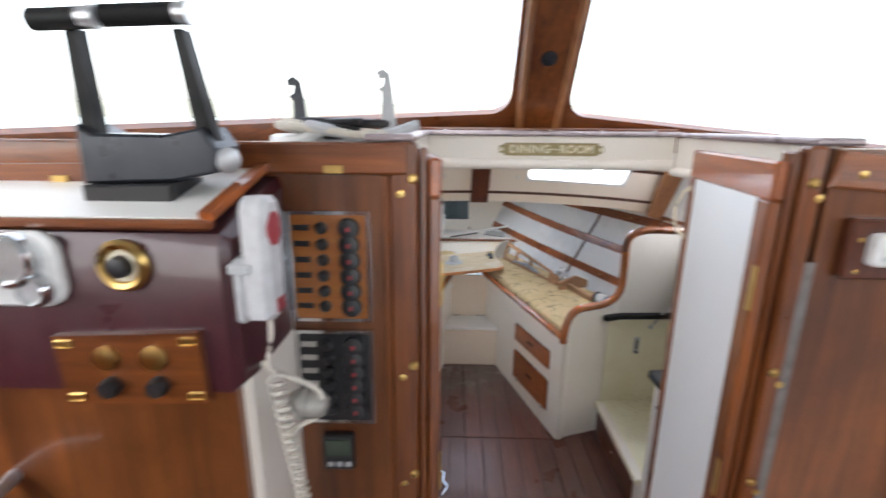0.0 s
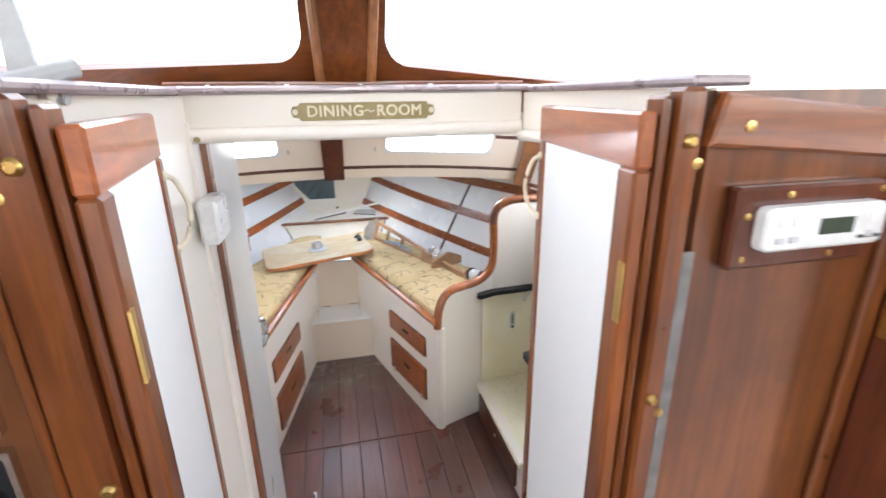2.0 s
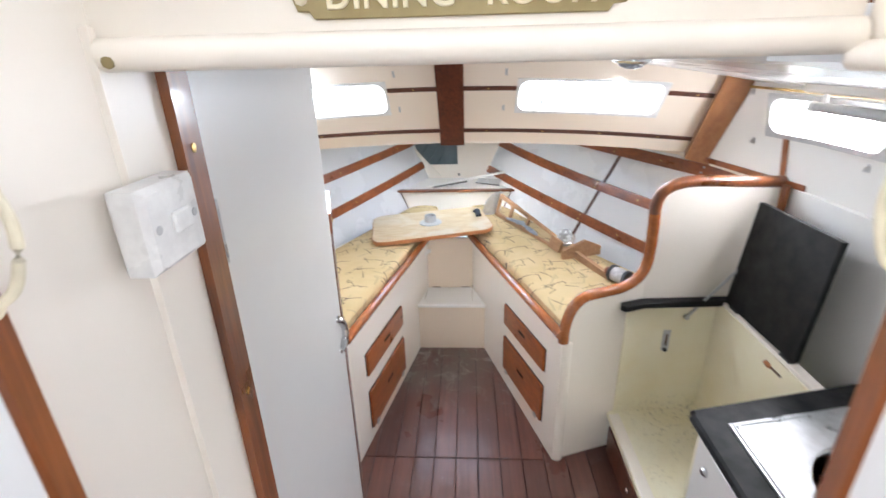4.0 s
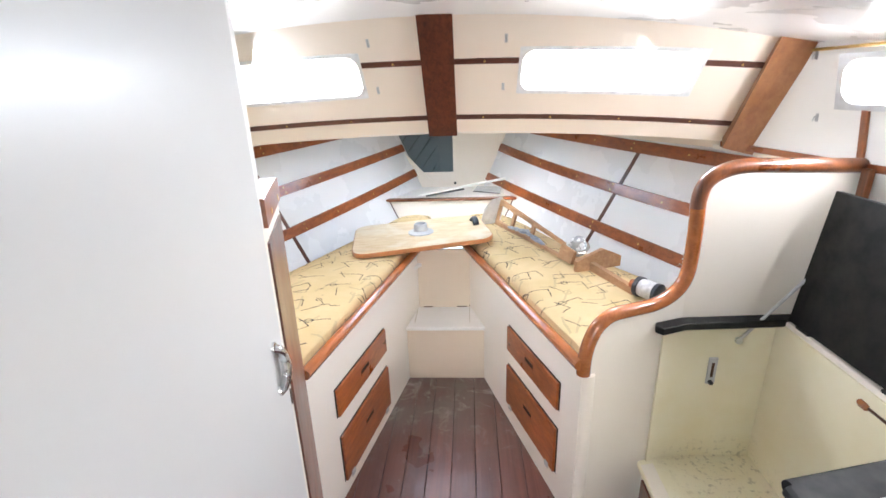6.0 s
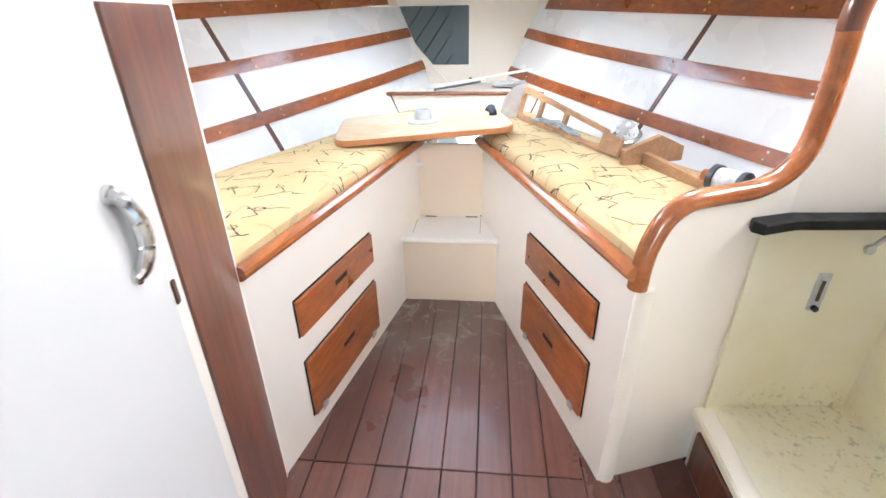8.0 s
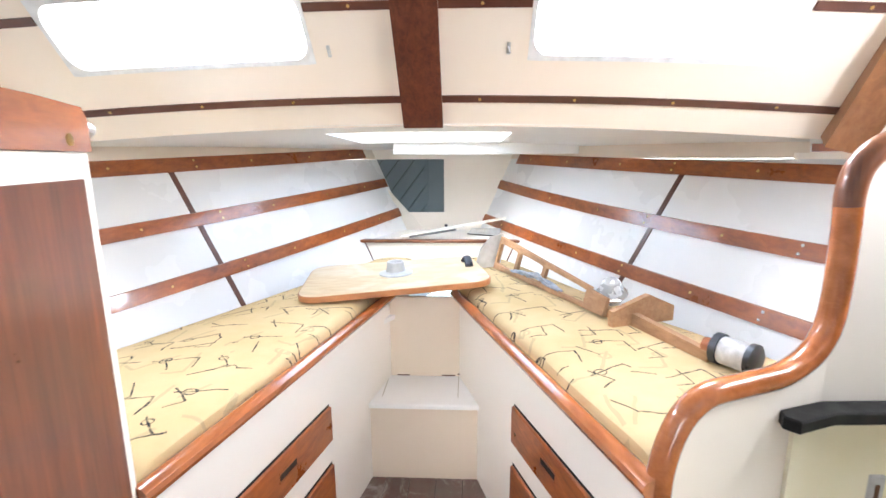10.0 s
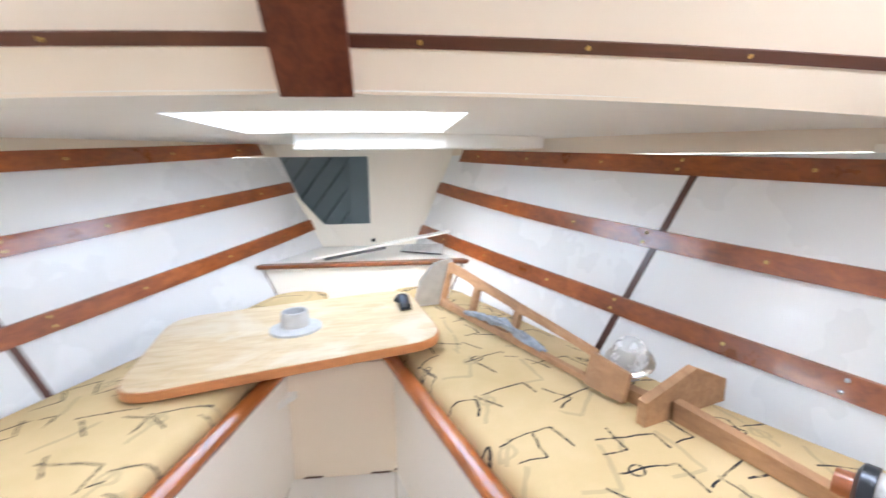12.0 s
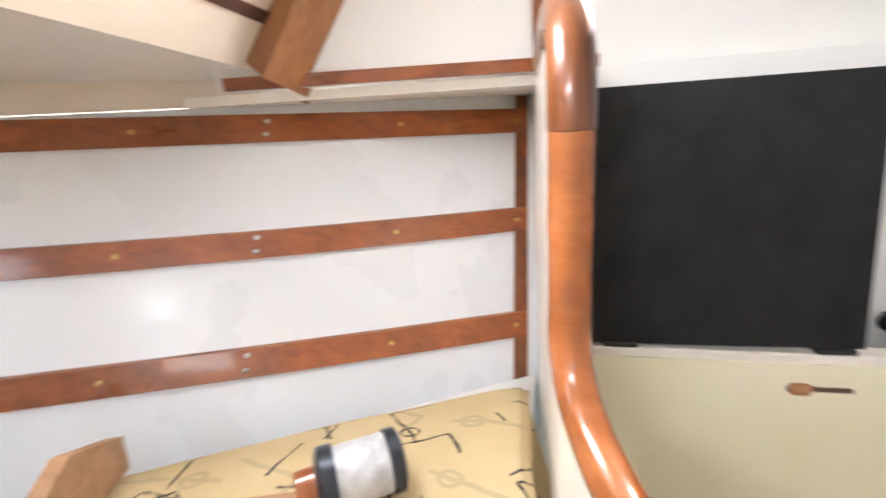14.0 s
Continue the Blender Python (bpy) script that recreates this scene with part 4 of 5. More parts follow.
dm = thing("dome_lamp", (0.742, 3.31, Z), "clear domed lamp with a chrome rim lying on the rack", "lamp")
part("rim", lathe([(0.052, 0.0), (0.055, 0.006), (0.045, 0.012), (0.03, 0.012)], (0.702, 3.335, Z + 0.068), (-0.2, -0.3, 1), 24), chrome, dm)
part("dome", lathe([(0.040, 0.010), (0.038, 0.035), (0.028, 0.055), (0.012, 0.064)], (0.702, 3.335, Z + 0.068), (-0.2, -0.3, 1), 24), dome_m, dm)
part("base", lathe([(0.03, -0.03), (0.045, 0.0)], (0.702, 3.335, Z + 0.068), (-0.2, -0.3, 1), 16), grey_pl, dm)

bk = thing("wooden_bracket", (0.77, 3.16, Z), "raw wood bracket with a peaked cheek board and a long arm", "bracket")
e0, e1 = Vector((0.662, 3.185, Z)), Vector((0.888, 3.265, Z))
dd = (e1 - e0).normalized()
n2 = Vector((-dd.y, dd.x, 0))
cheek = []
for s, z in ((0, 0.0), (1, 0.0), (1, 0.052), (0.58, 0.098), (0.0, 0.052)):
    cheek.append(e0.lerp(e1, s) + Vector((0, 0, z)))
bm = bmesh.new()
f1, f2 = [bm.verts.new(p) for p in cheek], [bm.verts.new(p + n2 * 0.022) for p in cheek]
bm.faces.new(f1), bm.faces.new(f2[::-1])
for k in range(5):
    bm.faces.new((f1[k], f1[(k + 1) % 5], f2[(k + 1) % 5], f2[k]))
part("cheek", bm, raw_wood, bk)
part("arm", slab([(0.752, 3.215, Z), (0.858, 2.94, Z), (0.858, 2.94, Z + 0.030), (0.752, 3.215, Z + 0.042)], 0.024), raw_wood, bk)
part("foot", slab([(0.675, 3.34, Z), (0.735, 3.24, Z), (0.735, 3.24, Z + 0.03), (0.675, 3.34, Z + 0.03)], 0.026), raw_wood, bk)

rl = thing("lamp_jar", (0.92, 2.85, Z), "frosted glass lamp jar with dark rims lying sideways", "jar")
ax = Vector((0.55, -0.83, 0)).normalized()
c0 = Vector((0.856, 2.935, Z + 0.042))
part("body", lathe([(0.036, 0.016), (0.038, 0.03), (0.038, 0.082), (0.036, 0.088)], c0, ax, 20), frosted_m, rl, "frosted white glass body")
part("rim", lathe([(0.030, -0.006), (0.042, 0.0), (0.042, 0.018), (0.036, 0.018)], c0, ax, 20), dark_metal, rl)
part("rim", lathe([(0.036, 0.084), (0.041, 0.086), (0.041, 0.100), (0.034, 0.104)], c0, ax, 20), dark_metal, rl)
part("neck", lathe([(0.020, -0.03), (0.022, -0.006), (0.032, -0.004)], c0, ax, 16), mah_y, rl)

# ---- galley ----
lk = thing("galley_locker", (1.05, 2.25, 0.0), "open pale yellow galley locker with mould specks inside", "locker")
part("aft_board", slab([(0.835, 1.905, 0.2), (1.25, 2.03, 0.2), (1.25, 2.03, 0.785), (0.835, 1.905, 0.785)], 0.012), locker_paint, lk)
part("front_lip", prism([(0.803, 1.90), (0.852, 1.90), (0.852, 2.575), (0.803, 2.565)], 0.2115, 0.217, 0.002), cream, lk)
part("bottom_board", prism([(0.80, 1.90), (1.33, 1.90), (1.33, part_y(1.33) + 0.01), (0.90, part_y(0.9) + 0.01), (0.80, part_y(0.8) + 0.01)], 0.185, 0.212, 0.004), locker_paint, lk)
part("back_board", slab([(1.25, 1.9, 0.2), (1.25, 2.64, 0.2), (1.25, 2.64, 0.79), (1.25, 1.9, 0.79)], -0.02), locker_paint, lk)
part("side_board", prism([(0.83, part_y(0.83) - 0.012), (0.90, part_y(0.90) - 0.012), (1.27, part_y(1.27) - 0.012), (1.27, part_y(1.27) + 0.004), (0.90, part_y(0.90) + 0.004), (0.83, part_y(0.83) + 0.004)], 0.2, 0.785), locker_paint, lk)
part("top_edge", box((1.236, 1.92, 0.780), (1.275, 2.63, 0.806), 0.003), cream, lk)
part("plinth", box((0.815, 1.3, 0.0), (0.835, 2.575, 0.186)), cream, lk)
dr = part("drawer_front", box((0.800, 1.95, 0.028), (0.816, 2.54, 0.172), 0.003), dark_z, lk)
part("knob", knob((0.80, 2.22, 0.12), (-1, 0, 0), 0.012), chrome, dr)
px = 1.03
cl = part("catch_plate", box((px - 0.016, part_y(px) - 0.018, 0.545), (px + 0.016, part_y(px) - 0.010, 0.655), 0.003), grey_pl, lk)
part("catch_slot", box((px - 0.005, part_y(px) - 0.0195, 0.575), (px + 0.005, part_y(px) - 0.0175, 0.635), 0.001), rust, cl)
part("catch_bolt", lathe([(0.008, 0), (0.008, 0.012)], (px - 0.002, part_y(px) - 0.017, 0.556), (0, -1, 0), 10), dark_metal, cl)
ht = part("rusty_bolt", tube([(1.232, 2.165, 0.746), (1.232, 2.262, 0.745)], 0.0055, 8), rust, lk, "rusty brown bolt")
part("rust_nut", lathe([(0.008, 0), (0.012, 0.006), (0.012, 0.028), (0.008, 0.034)], (1.231, 2.225, 0.7455), (0, 1, 0), 6), orange_plate, ht)

ld = thing("locker_lid", (1.34, 2.3, 0.80), "black laminate locker lid propped open against the wall", "lid")
part("lid_board", slab([(1.262, 2.15, 0.815), (1.262, 2.60, 0.809), (1.300, 2.585, 1.258), (1.300, 2.15, 1.258)], -0.02), black_lam, ld)
for y in (2.19, 2.53):
    part("hinge", box((1.238, y - 0.03, 0.804), (1.264, y + 0.03, 0.814), 0.002), black_pl, ld)
part("stay_rod", tube([(1.10, part_y(1.10) - 0.022, 0.725), (1.272, 2.588, 0.985)], 0.0055, 8), steel, ld)
part("stay_end", lathe([(0.012, 0), (0.012, 0.01)], (1.10, part_y(1.10) - 0.018, 0.725), (0, -1, 0), 10), steel, ld)
part("stay_end", lathe([(0.012, 0), (0.012, 0.01)], (1.272, 2.588, 0.985), (-1, 0, 0), 10), steel, ld)

su = thing("sink_unit", (1.05, 1.55, 0.0), "white galley cabinet under a black worktop", "cabinet")
part("body", box((0.83, 1.2, 0.02), (1.40, 1.885, 0.785)), white, su)
dd_ = part("door", box((0.812, 1.35, 0.20), (0.832, 1.86, 0.765), 0.004), white, su)
part("knob", knob((0.812, 1.79, 0.70), (-1, 0, 0), 0.014), chrome, dd_)
part("end_panel", box((0.83, 1.885, 0.2), (1.40, 1.897, 0.785)), locker_paint, su)
def skew(u, v):
    """The worktop's fore edge runs slightly forward towards the side."""
    return v + 0.24 * (u - 0.795) * (v - 1.2) / 0.705


wt = thing("worktop", (1.09, 1.55, 0.79), "black laminate galley worktop with a rounded front edge", "worktop")
part("slab", holed((0.805, 1.2, 1.40, 1.895), (0.90, 1.33, 1.30, 1.79), 0.04, lambda u, v: (u, skew(u, v), 0.822), lambda u, v: (u, skew(u, v), 0.79)), black_lam, wt)
part("front_edge", tube([(0.806, y, 0.806) for y in span(1.2, 1.89, 4)], 0.0165, 10), black_lam, wt)
part("fore_edge", tube([(x, skew(x, 1.895), 0.806) for x in span(0.806, 1.39, 4)], 0.0165, 10), black_lam, wt)
part("back_strip", box((1.385, 1.2, 0.822), (1.40, 1.97, 0.85), 0.003), black_lam, wt)
sn = thing("sink", (1.09, 1.56, 0.82), "stainless steel galley sink with a round bowl", "sink")
part("rim", holed((0.875, 1.30, 1.33, 1.825), (0.965, 1.40, 1.275, 1.71), 0.15, lambda u, v: (u, skew(u, v), 0.828), lambda u, v: (u, skew(u, v), 0.822)), steel, sn)
part("raised_border", tube(smooth_path([(x, skew(x, y), 0.829) for x, y in rounded(0.885, 1.31, 1.32, 1.815, 0.03, 3)], 2), 0.004, 6), steel, sn)
part("bowl", lathe([(0.157, 0.0), (0.150, -0.03), (0.135, -0.11), (0.10, -0.135), (0.02, -0.14), (0.02, -0.145), (0.155, -0.145), (0.162, 0.0)], (1.12, 1.594, 0.825), (0, 0, 1), 36), steel, sn)
part("drain", lathe([(0.028, 0), (0.026, 0.004), (0.012, 0.002)], (1.12, 1.594, 0.686), (0, 0, 1), 16), chrome, sn)

# ---- port side: toilet door and end panel ----
# the aisle wall runs straight along the door, then bends outboard along the end panel
BEND = 2.098
P0, PD, P1 = Vector((-0.192, 1.20, 0)), Vector((-0.293, BEND, 0)), Vector((-0.392, 2.435, 0))
DOOR_WAY, END_WAY = (PD - P0).normalized(), (P1 - PD).normalized()


def out_of(way):
    return Vector((way.y, -way.x, 0))


wn_, wdir = out_of(DOOR_WAY), END_WAY


def wall_pt(y, z, out=0.0):
    o, way = (P0, DOOR_WAY) if y < BEND else (PD, END_WAY)
    p = o + way * ((y - o.y) / way.y) + out_of(way) * out
    return Vector((p.x, p.y, z))


def wall_slab(y0, y1, z0, z1, out, thick):
    return slab([wall_pt(y0, z0, out), wall_pt(y1, z0, out), wall_pt(y1, z1, out), wall_pt(y0, z1, out)], -thick)


wp = solid("wall_port_aisle", wall_slab(1.19, 1.285, 0.0, 1.845, 0.0, 0.03), cream, "cream painted aisle wall by the companionway", "wall", "structure")
part("lintel", wall_slab(1.285, 2.097, 1.812, 1.845, 0.0, 0.03), white, wp)
part("door_jamb", wall_slab(2.099, 2.16, 1.306, 1.845, 0.0, 0.03), white, wp)
part("door_post", wall_slab(1.285, 1.335, 0.0, 1.835, 0.012, 0.03), mah_z, wp)
for z in (1.72, 1.36, 1.12, 0.75):
    part("brass_screw", plug(wall_pt(1.31, z, 0.012), wn_, 0.006), brass, wp)
door = thing("door_1", tuple(wall_pt(1.77, 0.03, 0)), "white painted toilet compartment door with a chrome handle", "door", kind="structure")
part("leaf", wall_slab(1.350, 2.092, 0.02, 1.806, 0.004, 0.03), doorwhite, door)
hd = part("door_handle", tube(smooth_path([wall_pt(2.032, 1.052, 0.004), wall_pt(2.038, 1.044, 0.014), wall_pt(2.046, 1.020, 0.020), wall_pt(2.049, 0.994, 0.022), wall_pt(2.047, 0.967, 0.019), wall_pt(2.040, 0.944, 0.011), wall_pt(2.034, 0.936, 0.004)], 5), 0.0135, 12, flat=0.8), chrome, door, "curved chrome pull handle")
part("mount", lathe([(0.014, 0), (0.013, 0.006), (0.008, 0.008)], wall_pt(2.032, 1.052, 0.003), wn_, 14), chrome, hd)
part("mount", lathe([(0.014, 0), (0.013, 0.006), (0.008, 0.008)], wall_pt(2.034, 0.937, 0.003), wn_, 14), chrome, hd)
for z in (1.60, 0.9, 0.3):
    part("hinge", tube([wall_pt(1.343, z - 0.045, 0.006), wall_pt(1.343, z + 0.045, 0.006)], 0.006, 8), steel, door)
ep = solid("wall_port_end", wall_slab(2.099, 2.435, 0.0, 1.305, 0.0, 0.04), cream, "cream end panel of the port berth with a dark veneer face", "wall", "structure")
part("veneer_panel", wall_slab(2.138, 2.402, 0.02, 1.266, 0.006, 0.006), dark_z, ep)
tp = [(2.128, 1.306), (2.428, 1.306), (2.428, 1.352), (2.414, 1.370), (2.30, 1.374), (2.128, 1.374)]
bm = bmesh.new()
fa, fb = [bm.verts.new(wall_pt(y, z, 0.010)) for y, z in tp], [bm.verts.new(wall_pt(y, z, -0.035)) for y, z in tp]
bm.faces.new(fa), bm.faces.new(fb[::-1])
for k in range(len(tp)):
    bm.faces.new((fa[k], fa[(k + 1) % len(tp)], fb[(k + 1) % len(tp)], fb[k]))
tpo = part("top_board", bm, mah_y, ep)
for y in (2.22, 2.37):
    part("brass_screw", plug(wall_pt(y, 1.322, 0.010), out_of(END_WAY), 0.009), brass, tpo)
part("strike_plate", wall_slab(2.101, 2.112, 0.845, 0.885, 0.004, 0.005), rust, ep)
part("button_hook", lathe([(0.008, 0), (0.012, 0.02), (0.012, 0.03)], wall_pt(2.44, 1.34, -0.01), wdir, 10), steel, ep)
solid("wall_port_partition", box((-1.46, 2.425, 0.0), (-0.42, 2.445, 1.35)), cream, "cream partition behind the port berth", "wall", "structure")
solid("wall_head_inner", wall_slab(1.2, 2.09, 0.0, 1.845, -0.05, 0.02), white, "white inner lining of the toilet compartment", "wall", "structure")

sw = thing("light_switch", tuple(wall_pt(1.20, 1.69, 0)), "white double light switch box on the cream wall", "switch")
part("case", prism([(1.150, 1.624), (1.240, 1.624), (1.240, 1.708), (1.150, 1.708)], -0.193, -0.156, 0.006, axis="x"), white_pl, sw)
part("rocker", box((-0.157, 1.185, 1.656), (-0.151, 1.215, 1.678), 0.002), white_pl, sw)
for y in (1.165, 1.226):
    part("screw", lathe([(0.005, 0), (0.004, 0.001)], (-0.1562, y, 1.667), (1, 0, 0), 10), grey_pl, sw)

# ---- companionway ----
hdr = thing("wall_header", (0.12, 1.2, 1.81), "cream header beam over the companionway", "beam", kind="structure")
part("beam", box((-0.205, 1.20, 1.822), (0.46, 1.25, 1.896), 0.003), cream, hdr)
part("moulding", tube([(-0.192, 1.203, 1.822), (0.458, 1.203, 1.822)], 0.015, 12), cream, hdr)
part("rust_stain_screw", plug((-0.180, 1.190, 1.816), (0, -1, 0), 0.006), old_brass, hdr)
part("cap", box((-0.235, 1.178, 1.896), (0.47, 1.30, 1.909), 0.004), cap_m, hdr)
part("cap_strip", box((-0.225, 1.20, 1.909), (0.46, 1.30, 1.916), 0.002), mah_x, hdr)
for x in span(-0.15, 0.40, 4):
    part("cap_screw", plug((x, 1.20, 1.9095), (0, 0, 1), 0.005), steel, hdr)
for s, x0, x1, z0 in ((-1, -0.258, -0.218, 0.0), (1, 0.478, 0.512, 1.800)):
    face_x = x1 if s < 0 else x0
    w = solid("wall_recess", prism([(x0 + x1 - face_x, 0.725), (face_x, 0.725), (face_x, 1.10), (-0.196 if s < 0 else 0.462, 1.20), (x0 + x1 - face_x, 1.20)], z0, 1.893), cream, "cream side of the companionway recess", "wall", "structure")
    part("cap", box((x0 - 0.02, 0.70, 1.8945), (x1 + 0.025, 1.178, 1.907), 0.004), cap_m, w)
part("moulding", tube([(0.476, 1.10, 1.806), (0.460, 1.2, 1.806)], 0.012, 12), cream, w)

sg = thing("name_sign", (0.13, 1.19, 1.845), "small brass sign lettered DINING ROOM", "sign")
ring = [(-0.010, 1.861)]
sh = [(-0.006, 1.851), (0.004, 1.850), (0.008, 1.8445), (0.252, 1.8445), (0.256, 1.850), (0.266, 1.851), (0.270, 1.861), (0.266, 1.871), (0.256, 1.872), (0.252, 1.8775), (0.008, 1.8775), (0.004, 1.872), (-0.006, 1.871)]
part("plate", prism(ring + sh, 1.194, 1.1995, 0.001, axis="y"), old_brass, sg)


def words(text, size, at, parent, material):
    cu = bpy.data.curves.new("letters", "FONT")
    cu.body, cu.size, cu.extrude, cu.align_x, cu.align_y = text, size, 0.0016, "CENTER", "CENTER"
    cu.space_character, cu.bevel_depth, cu.bevel_resolution = 1.10, 0.0007, 0
    tmp = bpy.data.objects.new("letters", cu)
    mesh = bpy.data.meshes.new_from_object(tmp)
    bpy.data.objects.remove(tmp)
    mesh.transform(Matrix.Translation(at) @ Matrix.Rotation(radians(90), 4, "X"))
    mesh.transform(Matrix.Translation(-ORIGIN[parent]))
    mesh.materials.append(material)
    ob = new("letters", mesh)
    ob.parent = parent
    return ob


words("DINING", 0.0285, (0.073, 1.1925, 1.861), sg, letters_m)
words("ROOM", 0.0285, (0.197, 1.1925, 1.861), sg, letters_m)
part("flourish", tube(smooth_path([(0.128, 1.193, 1.860), (0.134, 1.193, 1.863), (0.141, 1.193, 1.860), (0.148, 1.193, 1.862)], 4), 0.0013, 6), ivory, sg)
for x in (-0.002, 0.262):
    part("leaf_ornament", lathe([(0.006, 0), (0.004, 0.0015)], (x, 1.194, 1.861), (0, -1, 0), 8), ivory, sg)


for s in (1, -1):
    # the leaf's inner face runs from its hinge edge to its free edge
    hinge_xy, free_xy = (Vector((0.404, 0.712, 0)), Vector((0.455, 1.094, 0))) if s > 0 else (Vector((-0.148, 0.712, 0)), Vector((-0.198, 1.046, 0)))
    along = (free_xy - hinge_xy).normalized()
    wide = (free_xy - hinge_xy).length
    # in the leaf's own axes x is the depth behind the face and y the way from the hinge edge; door_2 opens to starboard
    dw = thing("door_2" if s > 0 else "door_3", (hinge_xy.x, 0.9, 0.55), "folding companionway door, white panel in a mahogany frame, standing open", "door", kind="structure")
    z0, z1, t, stile, slim, top = 0.52, 1.868, 0.022, 0.047, 0.031, 0.066
    mirror = Matrix.Translation(hinge_xy) @ Matrix(((s * along.y, along.x, 0, 0), (-s * along.x, along.y, 0, 0), (0, 0, 1, 0), (0, 0, 0, 1)))
    part("top_rail", box((0, 0, z1 - top), (t, wide, z1), 0.004, m=mirror), mah_y, dw)
    part("stile", box((0, 0, z0), (t, stile, z1 - top), 0.004, m=mirror), mah_z, dw)
    part("stile", box((0, wide - slim, z0), (t, wide, z1 - top), 0.004, m=mirror), mah_z, dw)
    part("bottom_rail", box((0, stile, z0), (t, wide - slim, z0 + 0.08), 0.004, m=mirror), mah_y, dw)
    part("panel", box((0.004, stile, z0 + 0.08), (t - 0.004, wide - slim, z1 - top), m=mirror), white_panel, dw, "white panel")
    # the second leaf, folded behind the first
    part("rear_leaf", box((t + 0.004, 0.008, z0), (t + 0.018, 0.034, z1 + 0.004), 0.004, m=mirror), mah_z, dw)
    for hz in (1.605, 1.205):
        part("hinge", box((-0.0025, -0.001, hz), (0.001, 0.012, hz + 0.082), m=mirror), brass, dw)
    bow = [mirror @ Vector(p) for p in ((0.0, wide - 0.014, 1.775), (-0.014, wide - 0.008, 1.764), (-0.026, wide - 0.004, 1.718), (-0.016, wide - 0.006, 1.672), (0.0, wide - 0.014, 1.656))]
    part("door_handle", tube(smooth_path(bow, 5), 0.0042, 8), ivory, dw, "curved ivory bow handle")
    for z in (1.775, 1.656):
        part("handle_foot", lathe([(0.008, -0.001), (0.008, 0.002), (0.005, 0.005)], mirror @ Vector((0.0, wide - 0.014, z)), (-s, 0, 0), 10), ivory, dw)

# jambs and bulkheads at the wheelhouse side
for s in (1, -1):
    xa, xb = (0.442, 0.474) if s > 0 else (-0.236, -0.188)
    jb = solid("trim_jamb", box((xa, 0.692, 0.45), (xb, 0.724, 1.894), 0.005), mah_z, "mahogany jamb of the companionway", "trim", "structure")
    strip_x = (0.428, 0.440) if s > 0 else (-0.186, -0.173)
    part("bead", box((strip_x[0], 0.705, 0.5), (strip_x[1], 0.742, 1.885), 0.004), mah_z, jb)
    for z in (1.836, 1.495, 1.26, 1.03):
        part("brass_stud", knob(((xa + xb) / 2 - s * (0.004 if s > 0 else 0.016), 0.692, z), (0, -1, 0), 0.0085), brass, jb)
        part("brass_stud", plug(((xa + xb) / 2 + s * (0.012 if s > 0 else 0.005), 0.6925, z - 0.026), (0, -1, 0), 0.007), brass, jb)

wr = solid("wall_bulkhead_starboard", box((0.488, 0.70, 0.45), (1.25, 0.724, 1.89)), bulk_z, "varnished mahogany bulkhead by the companionway", "wall", "structure")
part("metal_strip", box((0.474, 0.697, 0.5), (0.492, 0.70, 1.70), 0.001), grey_strip, wr)
part("corner_bead", box((0.785, 0.688, 0.5), (0.815, 0.70, 1.795), 0.004), mah_z, wr)
fb_ = part("fascia", prism([(0.474, 1.830), (0.62, 1.819), (0.80, 1.802), (0.98, 1.789), (1.245, 1.782), (1.245, 1.797), (1.05, 1.828), (0.90, 1.849), (0.70, 1.869), (0.488, 1.888)], 0.680, 0.699, 0.004, axis="y"), mah_x, wr)
for x, z in ((0.522, 1.851), (0.732, 1.834), (0.913, 1.815)):
    part("brass_screw", plug((x, 0.680, z), (0, -1, 0), 0.007), brass, fb_)
wpt = solid("wall_bulkhead_port", box((-1.25, 0.70, 0.45), (-0.237, 0.724, 1.84)), bulk_z, "varnished mahogany bulkhead with electrical panels", "wall", "structure")
part("stile", box((-0.248, 0.694, 0.5), (-0.237, 0.70, 1.84), 0.002), mah_z, wpt)
fb_ = part("fascia", box((-1.25, 0.684, 1.842), (-0.205, 0.724, 1.893), 0.004), mah_x, wpt)
for x in (-0.325, -0.62):
    part("brass_plate", box((x - 0.016, 0.681, 1.843), (x + 0.016, 0.684, 1.857), 0.001), brass, fb_)

st = thing("radio", (0.665, 0.69, 1.70), "white marine radio in a mahogany surround", "radio")
part("surround", box((0.526, 0.680, 1.676), (0.752, 0.699, 1.780), 0.004), dark_z, st)
part("face", prism(rounded(0.552, 1.703, 0.735, 1.758, 0.010, 4), 0.660, 0.682, 0.004, axis="y"), white_pl, st)
part("display", box((0.630, 0.658, 1.722), (0.680, 0.6602, 1.742)), lcd, st)
for x in (0.573, 0.593, 0.708):
    part("button", box((x - 0.006, 0.657, 1.735), (x + 0.006, 0.661, 1.745), 0.001), white_pl, st)
    part("button", box((x - 0.006, 0.657, 1.714), (x + 0.006, 0.661, 1.722), 0.001), grey_pl, st)
part("print_bar", box((0.692, 0.6585, 1.713), (0.727, 0.6602, 1.717)), dark_metal, st)
for x, z in ((0.545, 1.69), (0.68, 1.688), (0.60, 1.769), (0.745, 1.769), (0.543, 1.745)):
    part("brass_screw", plug((x, 0.680, z), (0, -1, 0), 0.0045), brass, st)


